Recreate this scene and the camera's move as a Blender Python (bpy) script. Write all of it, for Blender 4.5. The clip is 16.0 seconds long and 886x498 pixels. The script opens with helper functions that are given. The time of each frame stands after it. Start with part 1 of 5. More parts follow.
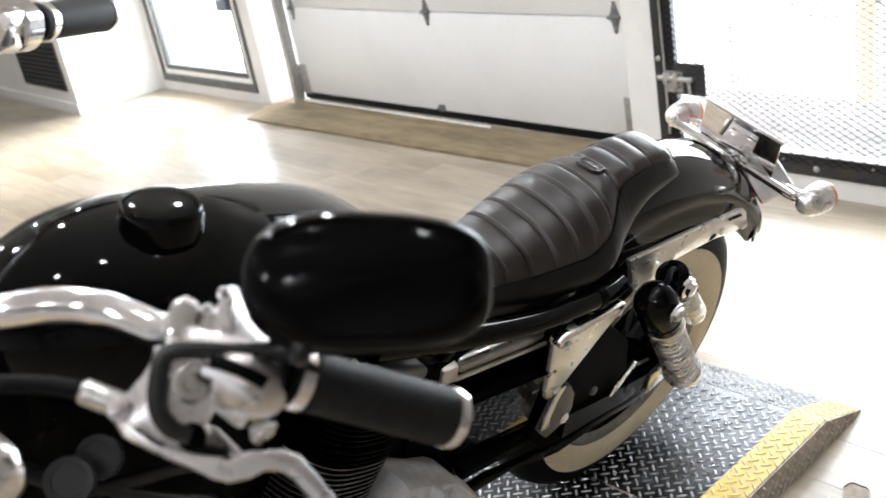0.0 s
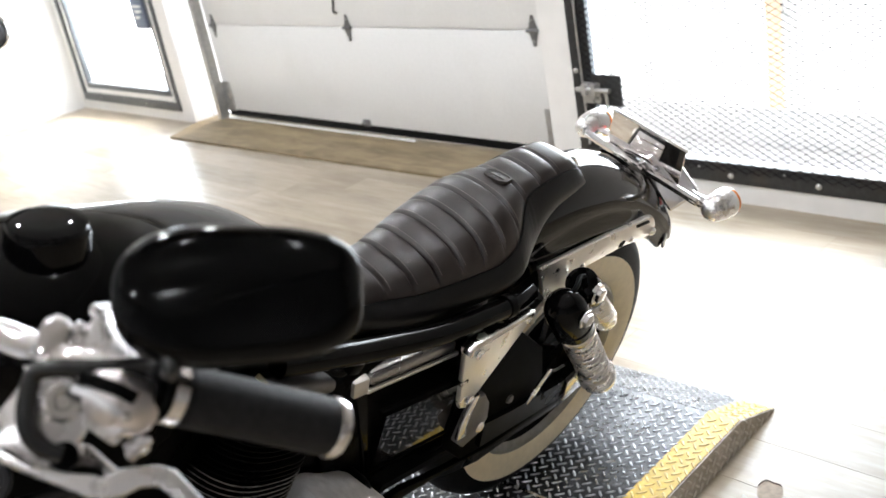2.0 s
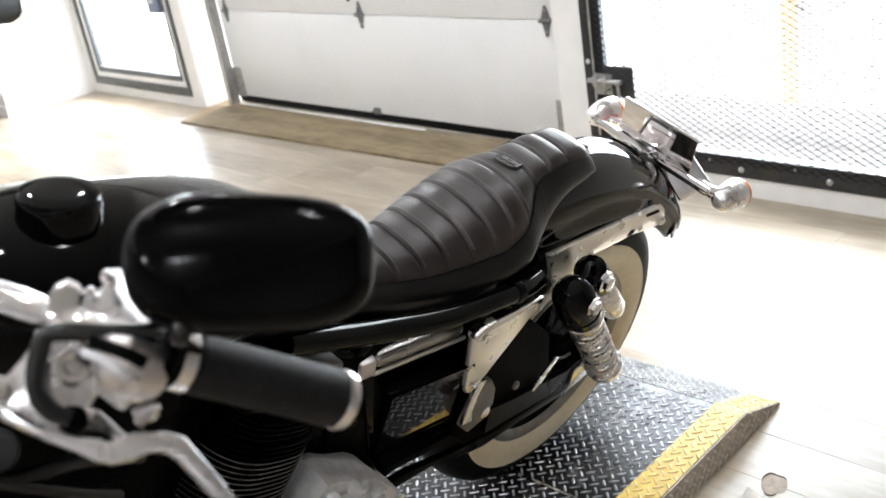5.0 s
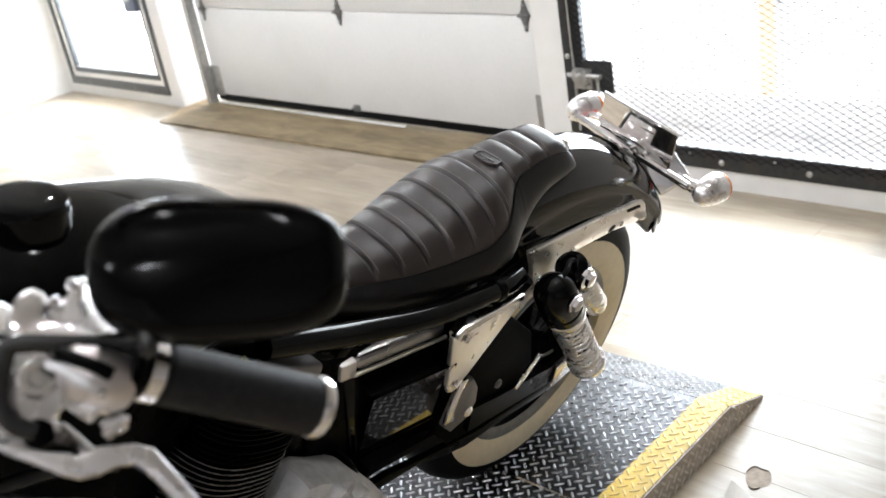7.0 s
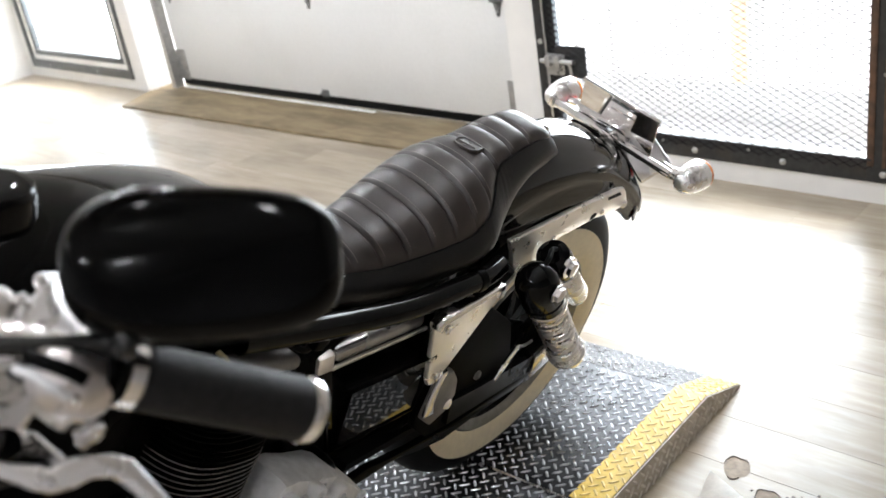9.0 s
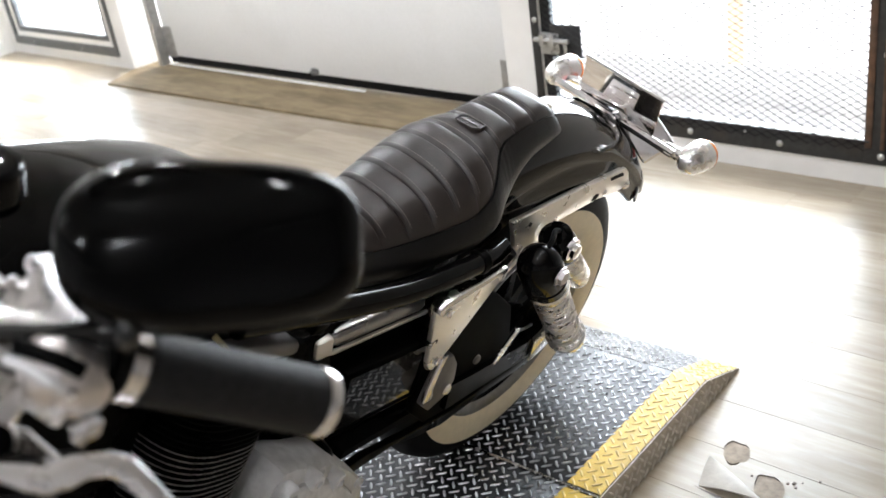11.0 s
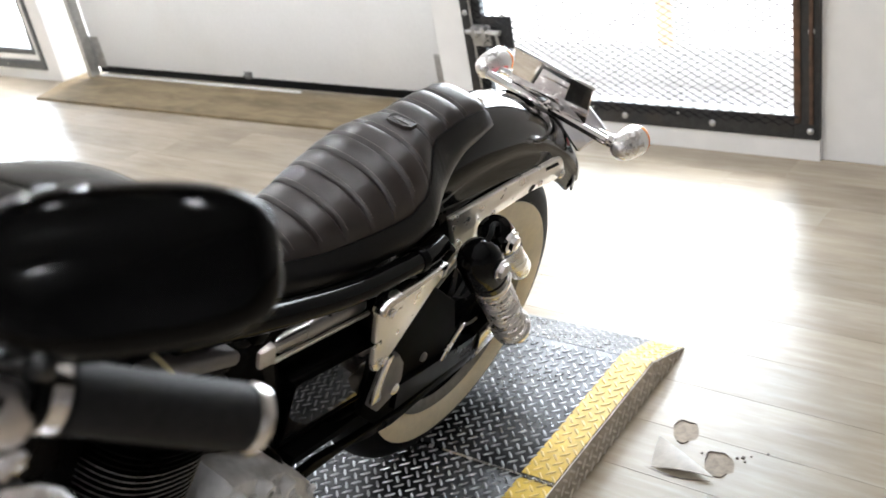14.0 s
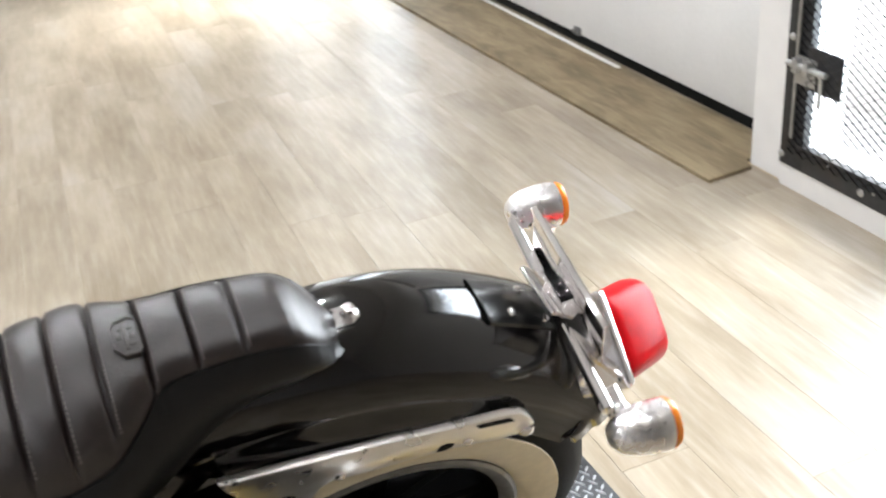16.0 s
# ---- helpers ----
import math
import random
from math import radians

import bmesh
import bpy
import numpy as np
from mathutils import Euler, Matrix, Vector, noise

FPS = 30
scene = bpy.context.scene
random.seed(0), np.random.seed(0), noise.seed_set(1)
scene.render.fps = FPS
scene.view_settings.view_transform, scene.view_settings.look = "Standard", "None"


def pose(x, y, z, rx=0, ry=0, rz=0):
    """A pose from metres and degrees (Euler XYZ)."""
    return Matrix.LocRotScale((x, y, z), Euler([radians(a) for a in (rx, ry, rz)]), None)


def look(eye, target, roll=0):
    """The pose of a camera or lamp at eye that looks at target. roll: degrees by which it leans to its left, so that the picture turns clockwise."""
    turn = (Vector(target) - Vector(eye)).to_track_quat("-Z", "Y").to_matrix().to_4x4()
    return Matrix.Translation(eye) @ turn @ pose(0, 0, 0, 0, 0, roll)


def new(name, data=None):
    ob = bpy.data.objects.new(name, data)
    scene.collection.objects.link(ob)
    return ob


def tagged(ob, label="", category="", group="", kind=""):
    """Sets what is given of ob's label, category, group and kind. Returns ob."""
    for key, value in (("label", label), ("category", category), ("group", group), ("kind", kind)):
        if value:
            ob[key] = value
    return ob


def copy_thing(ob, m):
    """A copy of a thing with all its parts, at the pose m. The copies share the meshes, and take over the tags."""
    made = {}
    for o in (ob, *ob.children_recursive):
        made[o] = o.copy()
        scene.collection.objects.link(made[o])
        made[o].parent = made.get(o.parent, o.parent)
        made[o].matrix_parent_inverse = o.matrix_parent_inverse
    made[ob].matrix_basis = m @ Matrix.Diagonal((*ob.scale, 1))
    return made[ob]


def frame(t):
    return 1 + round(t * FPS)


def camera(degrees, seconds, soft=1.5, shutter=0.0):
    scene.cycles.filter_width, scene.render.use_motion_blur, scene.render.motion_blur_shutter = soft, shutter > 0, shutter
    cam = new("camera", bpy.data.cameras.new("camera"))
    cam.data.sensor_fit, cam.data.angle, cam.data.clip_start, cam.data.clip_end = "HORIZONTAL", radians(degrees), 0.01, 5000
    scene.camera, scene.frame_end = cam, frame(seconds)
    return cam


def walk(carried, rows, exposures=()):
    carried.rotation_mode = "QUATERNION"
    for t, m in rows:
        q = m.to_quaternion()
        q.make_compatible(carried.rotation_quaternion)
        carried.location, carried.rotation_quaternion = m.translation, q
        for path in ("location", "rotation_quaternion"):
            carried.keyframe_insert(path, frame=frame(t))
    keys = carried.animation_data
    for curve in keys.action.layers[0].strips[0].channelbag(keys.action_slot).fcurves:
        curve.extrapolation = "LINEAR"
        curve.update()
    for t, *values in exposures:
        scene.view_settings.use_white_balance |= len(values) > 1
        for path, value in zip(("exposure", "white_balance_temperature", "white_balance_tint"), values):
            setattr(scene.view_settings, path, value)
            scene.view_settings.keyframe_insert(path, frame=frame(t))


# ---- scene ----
cam = camera(48.0, 16.0, 1.6, 0.2)
cam.data.dof.use_dof, cam.data.dof.focus_distance, cam.data.dof.aperture_fstop = True, 1.6, 6.5
PATH = [
    (0, (0.247, 0.158, 1.33), (1.368, 1.616, 0.544), -10.8),
    (0.5, (0.268, 0.139, 1.329), (1.469, 1.532, 0.542), -11.1),
    (1, (0.274, 0.132, 1.325), (1.5, 1.504, 0.541), -11.2),
    (1.5, (0.272, 0.128, 1.324), (1.498, 1.498, 0.538), -10.9),
    (2, (0.269, 0.123, 1.324), (1.492, 1.499, 0.542), -10.7),
    (2.5, (0.263, 0.12, 1.325), (1.472, 1.511, 0.548), -10.6),
    (3, (0.263, 0.12, 1.323), (1.468, 1.513, 0.543), -10.5),
    (3.5, (0.264, 0.12, 1.323), (1.479, 1.509, 0.551), -10.4),
    (4, (0.262, 0.122, 1.317), (1.466, 1.509, 0.526), -9.6),
    (6.5, (0.272, 0.125, 1.311), (1.487, 1.497, 0.511), -10.4),
    (7, (0.277, 0.131, 1.31), (1.504, 1.489, 0.503), -10.2),
    (7.5, (0.28, 0.137, 1.31), (1.529, 1.473, 0.503), -9.9),
    (8, (0.284, 0.148, 1.309), (1.551, 1.465, 0.497), -9.6),
    (8.5, (0.288, 0.16, 1.305), (1.558, 1.467, 0.48), -9.7),
    (9, (0.291, 0.176, 1.299), (1.553, 1.479, 0.457), -9.4),
    (11.5, (0.305, 0.227, 1.283), (1.574, 1.492, 0.395), -9.0),
    (12, (0.304, 0.231, 1.283), (1.578, 1.487, 0.389), -9.2),
    (12.5, (0.297, 0.231, 1.284), (1.583, 1.478, 0.396), -8.9),
    (13, (0.274, 0.224, 1.295), (1.6, 1.469, 0.462), -8.8),
    (13.5, (0.242, 0.223, 1.303), (1.572, 1.458, 0.462), -11.5),
    (14, (0.317, 0.212, 1.286), (1.642, 1.406, 0.38), -10.9),
    (14.2, (0.416, 0.201, 1.278), (1.660, 1.494, 0.394), -11.0),
    (14.5, (0.553, 0.179, 1.295), (1.724, 1.552, 0.434), -7.8),
    (14.8, (0.675, 0.211, 1.285), (1.725, 1.653, 0.381), -9.6),
    (15, (0.765, 0.259, 1.27), (1.773, 1.724, 0.355), -8.8),
    (15.2, (0.878, 0.326, 1.266), (1.851, 1.775, 0.289), -8.0),
    (15.5, (1.034, 0.381, 1.272), (1.973, 1.807, 0.231), -9.6),
    (15.8, (1.214, 0.369, 1.269), (1.960, 1.932, 0.268), -9.4),
    (16, (1.34, 0.342, 1.277), (1.926, 1.991, 0.31), -6.1),
]
walk(cam, [(t, look(eye, target, roll)) for t, eye, target, roll in PATH])

# ---- world, sun, lamps ----
world = bpy.data.worlds.new("daylight")
scene.world = world
world.use_nodes = True
_bg = world.node_tree.nodes["Background"]
_sky = world.node_tree.nodes.new("ShaderNodeTexSky")
_sky.sky_type, _sky.sun_disc = "NISHITA", False
_sky.sun_elevation, _sky.sun_rotation = radians(50), radians(60)
world.node_tree.links.new(_sky.outputs["Color"], _bg.inputs["Color"])
_bg.inputs["Strength"].default_value = 0.15
sun = new("sun", bpy.data.lights.new("sun", "SUN"))
sun.data.energy, sun.data.angle, sun.data.color = 3.6, radians(12), (1.0, 0.96, 0.9)
sun.matrix_world = look((8, 1, 9), (0, 0, 0))


def area_lamp(name, eye, target, width, height, watts, color=(1, 1, 1)):
    ob = new(name, bpy.data.lights.new(name, "AREA"))
    ob.data.shape, ob.data.size, ob.data.size_y = "RECTANGLE", width, height
    ob.data.energy, ob.data.color = watts, color
    ob.matrix_world = look(eye, target)
    return ob


area_lamp("gate_daylight", (3.5, 1.85, 1.0), (0, 1.85, 0.5), 1.2, 1.9, 70, (0.8, 0.905, 1.0))
area_lamp("glass_door_daylight", (3.5, 6.1, 1.0), (0, 6.1, 0.5), 1.1, 1.9, 78, (0.84, 0.925, 1.0))


def bulb_lamp(x, y, watts):
    ob = new("bulb_light", bpy.data.lights.new("bulb_light", "SPOT"))
    ob.data.energy, ob.data.color, ob.data.shadow_soft_size = watts, (0.93, 0.95, 1.0), 0.04
    ob.data.spot_size, ob.data.spot_blend = radians(150), 0.6
    ob.matrix_world = look((x, y, 2.86), (x, y, 0))


# The last three, at x -2.1, are added fill lamps that brighten the chrome.
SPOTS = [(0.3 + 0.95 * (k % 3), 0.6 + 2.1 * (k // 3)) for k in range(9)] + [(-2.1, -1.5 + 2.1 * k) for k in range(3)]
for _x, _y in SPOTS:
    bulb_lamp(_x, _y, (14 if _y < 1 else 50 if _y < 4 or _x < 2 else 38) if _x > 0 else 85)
scene.view_settings.exposure = 0.5


# ---- materials ----
def material(name, color, rough=0.5, metal=0.0, coat=0.0, grain=0.0, grain_scale=60.0, stain=0.0, stain_scale=4.0,
             stain_color=None, bump=0.0, bump_scale=120.0, rough_var=0.0, spec=0.5, emit=0.0, emit_color=(1, 1, 1), transmission=0.0):
    mat = bpy.data.materials.new(name)
    mat.use_nodes = True
    nt = mat.node_tree
    b = nt.nodes["Principled BSDF"]
    b.inputs["Base Color"].default_value = (*color, 1)
    b.inputs["Roughness"].default_value = rough
    b.inputs["Metallic"].default_value = metal
    b.inputs["Coat Weight"].default_value = coat
    b.inputs["Coat Roughness"].default_value = 0.03
    b.inputs["Specular IOR Level"].default_value = spec
    b.inputs["Transmission Weight"].default_value = transmission
    if emit:
        b.inputs["Emission Color"].default_value = (*emit_color, 1)
        b.inputs["Emission Strength"].default_value = emit
    co = nt.nodes.new("ShaderNodeTexCoord").outputs["Object"]

    def noise_tex(scale, detail=4.0):
        n = nt.nodes.new("ShaderNodeTexNoise")
        n.inputs["Scale"].default_value, n.inputs["Detail"].default_value = scale, detail
        nt.links.new(co, n.inputs["Vector"])
        return n.outputs["Fac"]

    def mapped(fac, lo, hi, a, c):
        m = nt.nodes.new("ShaderNodeMapRange")
        for key, val in zip(("From Min", "From Max", "To Min", "To Max"), (lo, hi, a, c)):
            m.inputs[key].default_value = val
        nt.links.new(fac, m.inputs["Value"])
        return m.outputs["Result"]

    def mixed(fac, a, c, mode="MIX"):
        m = nt.nodes.new("ShaderNodeMix")
        m.data_type, m.blend_type = "RGBA", mode
        nt.links.new(fac, m.inputs["Factor"])
        for sock, val in ((m.inputs["A"], a), (m.inputs["B"], c)):
            if isinstance(val, tuple):
                sock.default_value = (*val, 1)
            else:
                nt.links.new(val, sock)
        return m.outputs["Result"]

    col = None
    if grain:
        dark = tuple(v * (1 - grain) for v in color)
        light = tuple(min(1, v * (1 + grain)) for v in color)
        col = mixed(mapped(noise_tex(grain_scale), 0.3, 0.7, 0, 1), dark, light)
    if stain:
        col = mixed(mapped(noise_tex(stain_scale, 6.0), 0.5, 0.75, 0, stain), col if col else color, stain_color or tuple(v * 0.5 for v in color))
    if col:
        nt.links.new(col, b.inputs["Base Color"])
    if rough_var:
        nt.links.new(mapped(noise_tex(stain_scale * 2.3, 5.0), 0.3, 0.7, max(0.02, rough - rough_var), rough + rough_var), b.inputs["Roughness"])
    if bump:
        bp = nt.nodes.new("ShaderNodeBump")
        bp.inputs["Strength"].default_value, bp.inputs["Distance"].default_value = bump, 0.002
        nt.links.new(noise_tex(bump_scale, 5.0), bp.inputs["Height"])
        nt.links.new(bp.outputs["Normal"], b.inputs["Normal"])
    mat["nodes_ready"] = 1
    return mat


WHITE = material("white_wall_paint", (0.80, 0.79, 0.77), 0.55, grain=0.03, grain_scale=12, stain=0.25, stain_scale=2.0, stain_color=(0.66, 0.63, 0.58), bump=0.15, bump_scale=90)
DOORPAINT = material("garage_door_paint", (0.79, 0.79, 0.78), 0.45, grain=0.02, stain=0.2, stain_scale=3, stain_color=(0.62, 0.61, 0.58), bump=0.08, bump_scale=160)
GALV = material("galvanised_steel", (0.48, 0.48, 0.47), 0.42, 0.8, grain=0.15, grain_scale=40, rough_var=0.12)
HINGESTEEL = material("dull_hinge_steel", (0.2, 0.2, 0.2), 0.5, 0.6, grain=0.2, grain_scale=40, rough_var=0.12)
DARKSTEEL = material("dark_gate_steel", (0.035, 0.036, 0.038), 0.5, 0.3, grain=0.2, stain=0.4, stain_scale=9, stain_color=(0.07, 0.05, 0.035), bump=0.2)
RUBBER = material("black_rubber", (0.006, 0.006, 0.006), 0.6, grain=0.2, bump=0.15, bump_scale=300, spec=0.1)
GLOSSBLACK = material("black_gloss_paint", (0.0022, 0.0022, 0.0022), 0.06, grain=0.15, rough_var=0.02, spec=0.15)
# The same black paint, lightened and glossier to stand in for mirrored floor light.
FENDERBLACK = material("lifted_black_paint", (0.006, 0.0054, 0.005), 0.09, grain=0.15, stain=0.2, stain_scale=6, stain_color=(0.009, 0.008, 0.007), rough_var=0.04, spec=0.8)
DEADBLACK = material("matte_black_plate", (0.0015, 0.0015, 0.0015), 0.6, grain=0.2, spec=0.02)
SATINBLACK = material("satin_black_metal", (0.002, 0.002, 0.002), 0.3, 0.0, grain=0.2, rough_var=0.08, spec=0.03)
# Paler copies of the tread steel: the light on the sides is coloured in.
SKIRTLUG = material("worn_lit_side_lug", (0.6, 0.55, 0.48), 0.45, 0.2, grain=0.15)
SKIRT = material("worn_lit_side_steel", (0.40, 0.35, 0.28), 0.5, 0.3, grain=0.2, grain_scale=30, stain=0.4, stain_scale=9, bump=0.2)
DARKCAST = material("dark_grey_casting", (0.013, 0.013, 0.0145), 0.45, 0.3, grain=0.2, bump=0.2)
CHROME = material("chrome", (0.95, 0.93, 0.93), 0.09, 1.0, rough_var=0.04, stain=0.15, stain_scale=20)
POLISHED = material("polished_aluminium", (0.76, 0.74, 0.72), 0.24, 1.0, grain=0.05, rough_var=0.08, stain=0.12, stain_scale=14, stain_color=(0.5, 0.46, 0.42))
CASTALU = material("cast_aluminium", (0.74, 0.74, 0.75), 0.45, 0.2, grain=0.12, bump=0.4, bump_scale=260, rough_var=0.1)
LEATHER = material("dark_brown_leather", (0.016, 0.0098, 0.0085), 0.35, grain=0.3, grain_scale=90, stain=0.35, stain_scale=11, stain_color=(0.026, 0.0145, 0.0115), bump=0.25, bump_scale=420, rough_var=0.05, spec=0.88)
VINYLBLACK = material("black_seat_vinyl", (0.006, 0.0056, 0.0054), 0.36, grain=0.2, bump=0.25, bump_scale=420, spec=0.42)
WHITEWALL = material("cream_whitewall_rubber", (0.85, 0.75, 0.56), 0.5, grain=0.05, stain=0.3, stain_scale=12, stain_color=(0.55, 0.45, 0.33))
PLATE = material("diamond_plate_steel", (0.038, 0.039, 0.042), 0.42, 0.75, grain=0.25, grain_scale=50, rough_var=0.1, stain=0.4, stain_scale=7, stain_color=(0.11, 0.11, 0.115), bump=0.2)
TREAD = material("worn_tread_steel", (0.5, 0.51, 0.53), 0.3, 0.9, grain=0.2, rough_var=0.1)
YELLOW = material("yellow_edge_paint", (0.62, 0.42, 0.06), 0.42, grain=0.12, stain=0.45, stain_scale=14, stain_color=(0.42, 0.29, 0.06), bump=0.2)
YELLOWTREAD = material("worn_yellow_tread", (0.75, 0.58, 0.22), 0.35, 0.2, grain=0.15)
PLYWOOD_TONES = ((0.1, 0.069, 0.034), (0.195, 0.145, 0.08), (0.33, 0.26, 0.155))
RED = material("red_lens", (0.56, 0.006, 0.01), 0.3, grain=0.2, grain_scale=25, spec=0.04)
AMBER = material("amber_lens", (0.85, 0.24, 0.02), 0.15, coat=0.6)
FLOORWOOD = material("floor_planks", (0.48, 0.37, 0.23), 0.3, grain=0.2, grain_scale=8, stain=0.4, stain_scale=1.2, stain_color=(0.6, 0.5, 0.36))
BRUSHED = material("brushed_aluminium", (0.86, 0.82, 0.77), 0.4, 0.6, grain=0.05, grain_scale=30, stain=0.25, stain_scale=14, stain_color=(0.66, 0.6, 0.53), rough_var=0.05)
# Paler copy of the seat leather, for the highlight on the badge relief.
BADGE = material("leather_relief_highlight", (0.045, 0.038, 0.034), 0.35, grain=0.25, grain_scale=200, bump=0.3, bump_scale=500)
MESHSTEEL = material("black_mesh_steel", (0.012, 0.012, 0.013), 0.7, grain=0.3, grain_scale=40, spec=0.1)
GREYCAST = material("dull_grey_casting", (0.15, 0.14, 0.135), 0.5, 0.2, grain=0.2, grain_scale=30, bump=0.3, bump_scale=200)
DULLCHROME = material("dull_chrome", (0.7, 0.66, 0.65), 0.34, 1.0, rough_var=0.06, stain=0.3, stain_scale=40)
STEMBLACK = material("gloss_black_stem", (0.008, 0.008, 0.008), 0.22, spec=0.6, rough_var=0.04)
SATINCHROME = material("satin_chrome", (0.96, 0.94, 0.94), 0.28, 1.0, rough_var=0.06, stain=0.1, stain_scale=30)
SKYGLOW = material("overcast_backdrop", (1, 1, 1), 1.0, emit=6.0)
ORANGE = material("orange_paint", (0.92, 0.62, 0.42), 0.5, grain=0.1)


PALECEILING = material("grey_ceiling_paint", (0.66, 0.65, 0.65), 0.7, grain=0.05, grain_scale=8, bump=0.3)
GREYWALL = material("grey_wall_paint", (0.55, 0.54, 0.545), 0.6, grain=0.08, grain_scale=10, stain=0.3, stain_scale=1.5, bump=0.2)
CONCRETE = material("pale_concrete", (0.74, 0.73, 0.715), 0.8, grain=0.15, grain_scale=20, stain=0.3, stain_scale=1.0, bump=0.3)
RUSTSTEEL = material("rusty_steel", (0.10, 0.06, 0.04), 0.7, 0.2, grain=0.4, grain_scale=30, stain=0.6, stain_scale=12, stain_color=(0.2, 0.09, 0.04), bump=0.4)
WINFRAME = material("dark_window_steel", (0.12, 0.125, 0.13), 0.45, 0.4, grain=0.2, stain=0.3, stain_scale=10, bump=0.15)
BLUEGREY = material("blue_grey_plastic", (0.16, 0.19, 0.26), 0.45, grain=0.1)
GLASS = material("window_glass", (0.95, 0.97, 0.97), 0.02, transmission=1.0)
BULB = material("lamp_bulb", (1, 1, 1), 0.5, emit=40.0, emit_color=(1.0, 0.97, 0.94))
RIMGREY = material("grey_cast_rim", (0.22, 0.22, 0.22), 0.4, 0.6, grain=0.15, rough_var=0.1)
STRUTMETAL = material("polished_strut", (0.9, 0.86, 0.81), 0.3, 0.75, grain=0.04, grain_scale=30, stain=0.15, stain_scale=14, stain_color=(0.72, 0.66, 0.6), rough_var=0.05)
DARKPOLISH = material("dark_polished_top", (0.4, 0.39, 0.38), 0.27, 0.95, rough_var=0.05)
STITCH = material("pale_thread", (0.22, 0.2, 0.18), 0.7, grain=0.2)
PALELEAD = material("pale_yellow_lead", (0.5, 0.45, 0.25), 0.5, grain=0.1)
MIRRORBLACK = material("mirror_black_panel", (0.32, 0.305, 0.29), 0.04, 0.95, rough_var=0.02)
FINMETAL = material("fin_edge_highlight", (0.26, 0.26, 0.26), 0.48, 0.9, grain=0.3, spec=0.3)
GRIPRUBBER = material("black_foam_grip", (0.014, 0.014, 0.0145), 0.6, grain=0.25, grain_scale=200, bump=0.4, bump_scale=700, spec=0.2)
MIRRORSHELL = material("satin_black_shell", (0.0012, 0.0012, 0.0012), 0.13, grain=0.2, rough_var=0.02, spec=0.12)
WORNRIM = material("torn_vinyl_edge", (0.13, 0.1, 0.078), 0.5, grain=0.2)
SLIVER = material("pale_torn_plank", (0.46, 0.425, 0.375), 0.5, grain=0.12, grain_scale=40, bump=0.2)
BAREPATCH = material("bare_board", (0.29, 0.225, 0.16), 0.6, grain=0.3, grain_scale=60, stain=0.4, stain_scale=25)


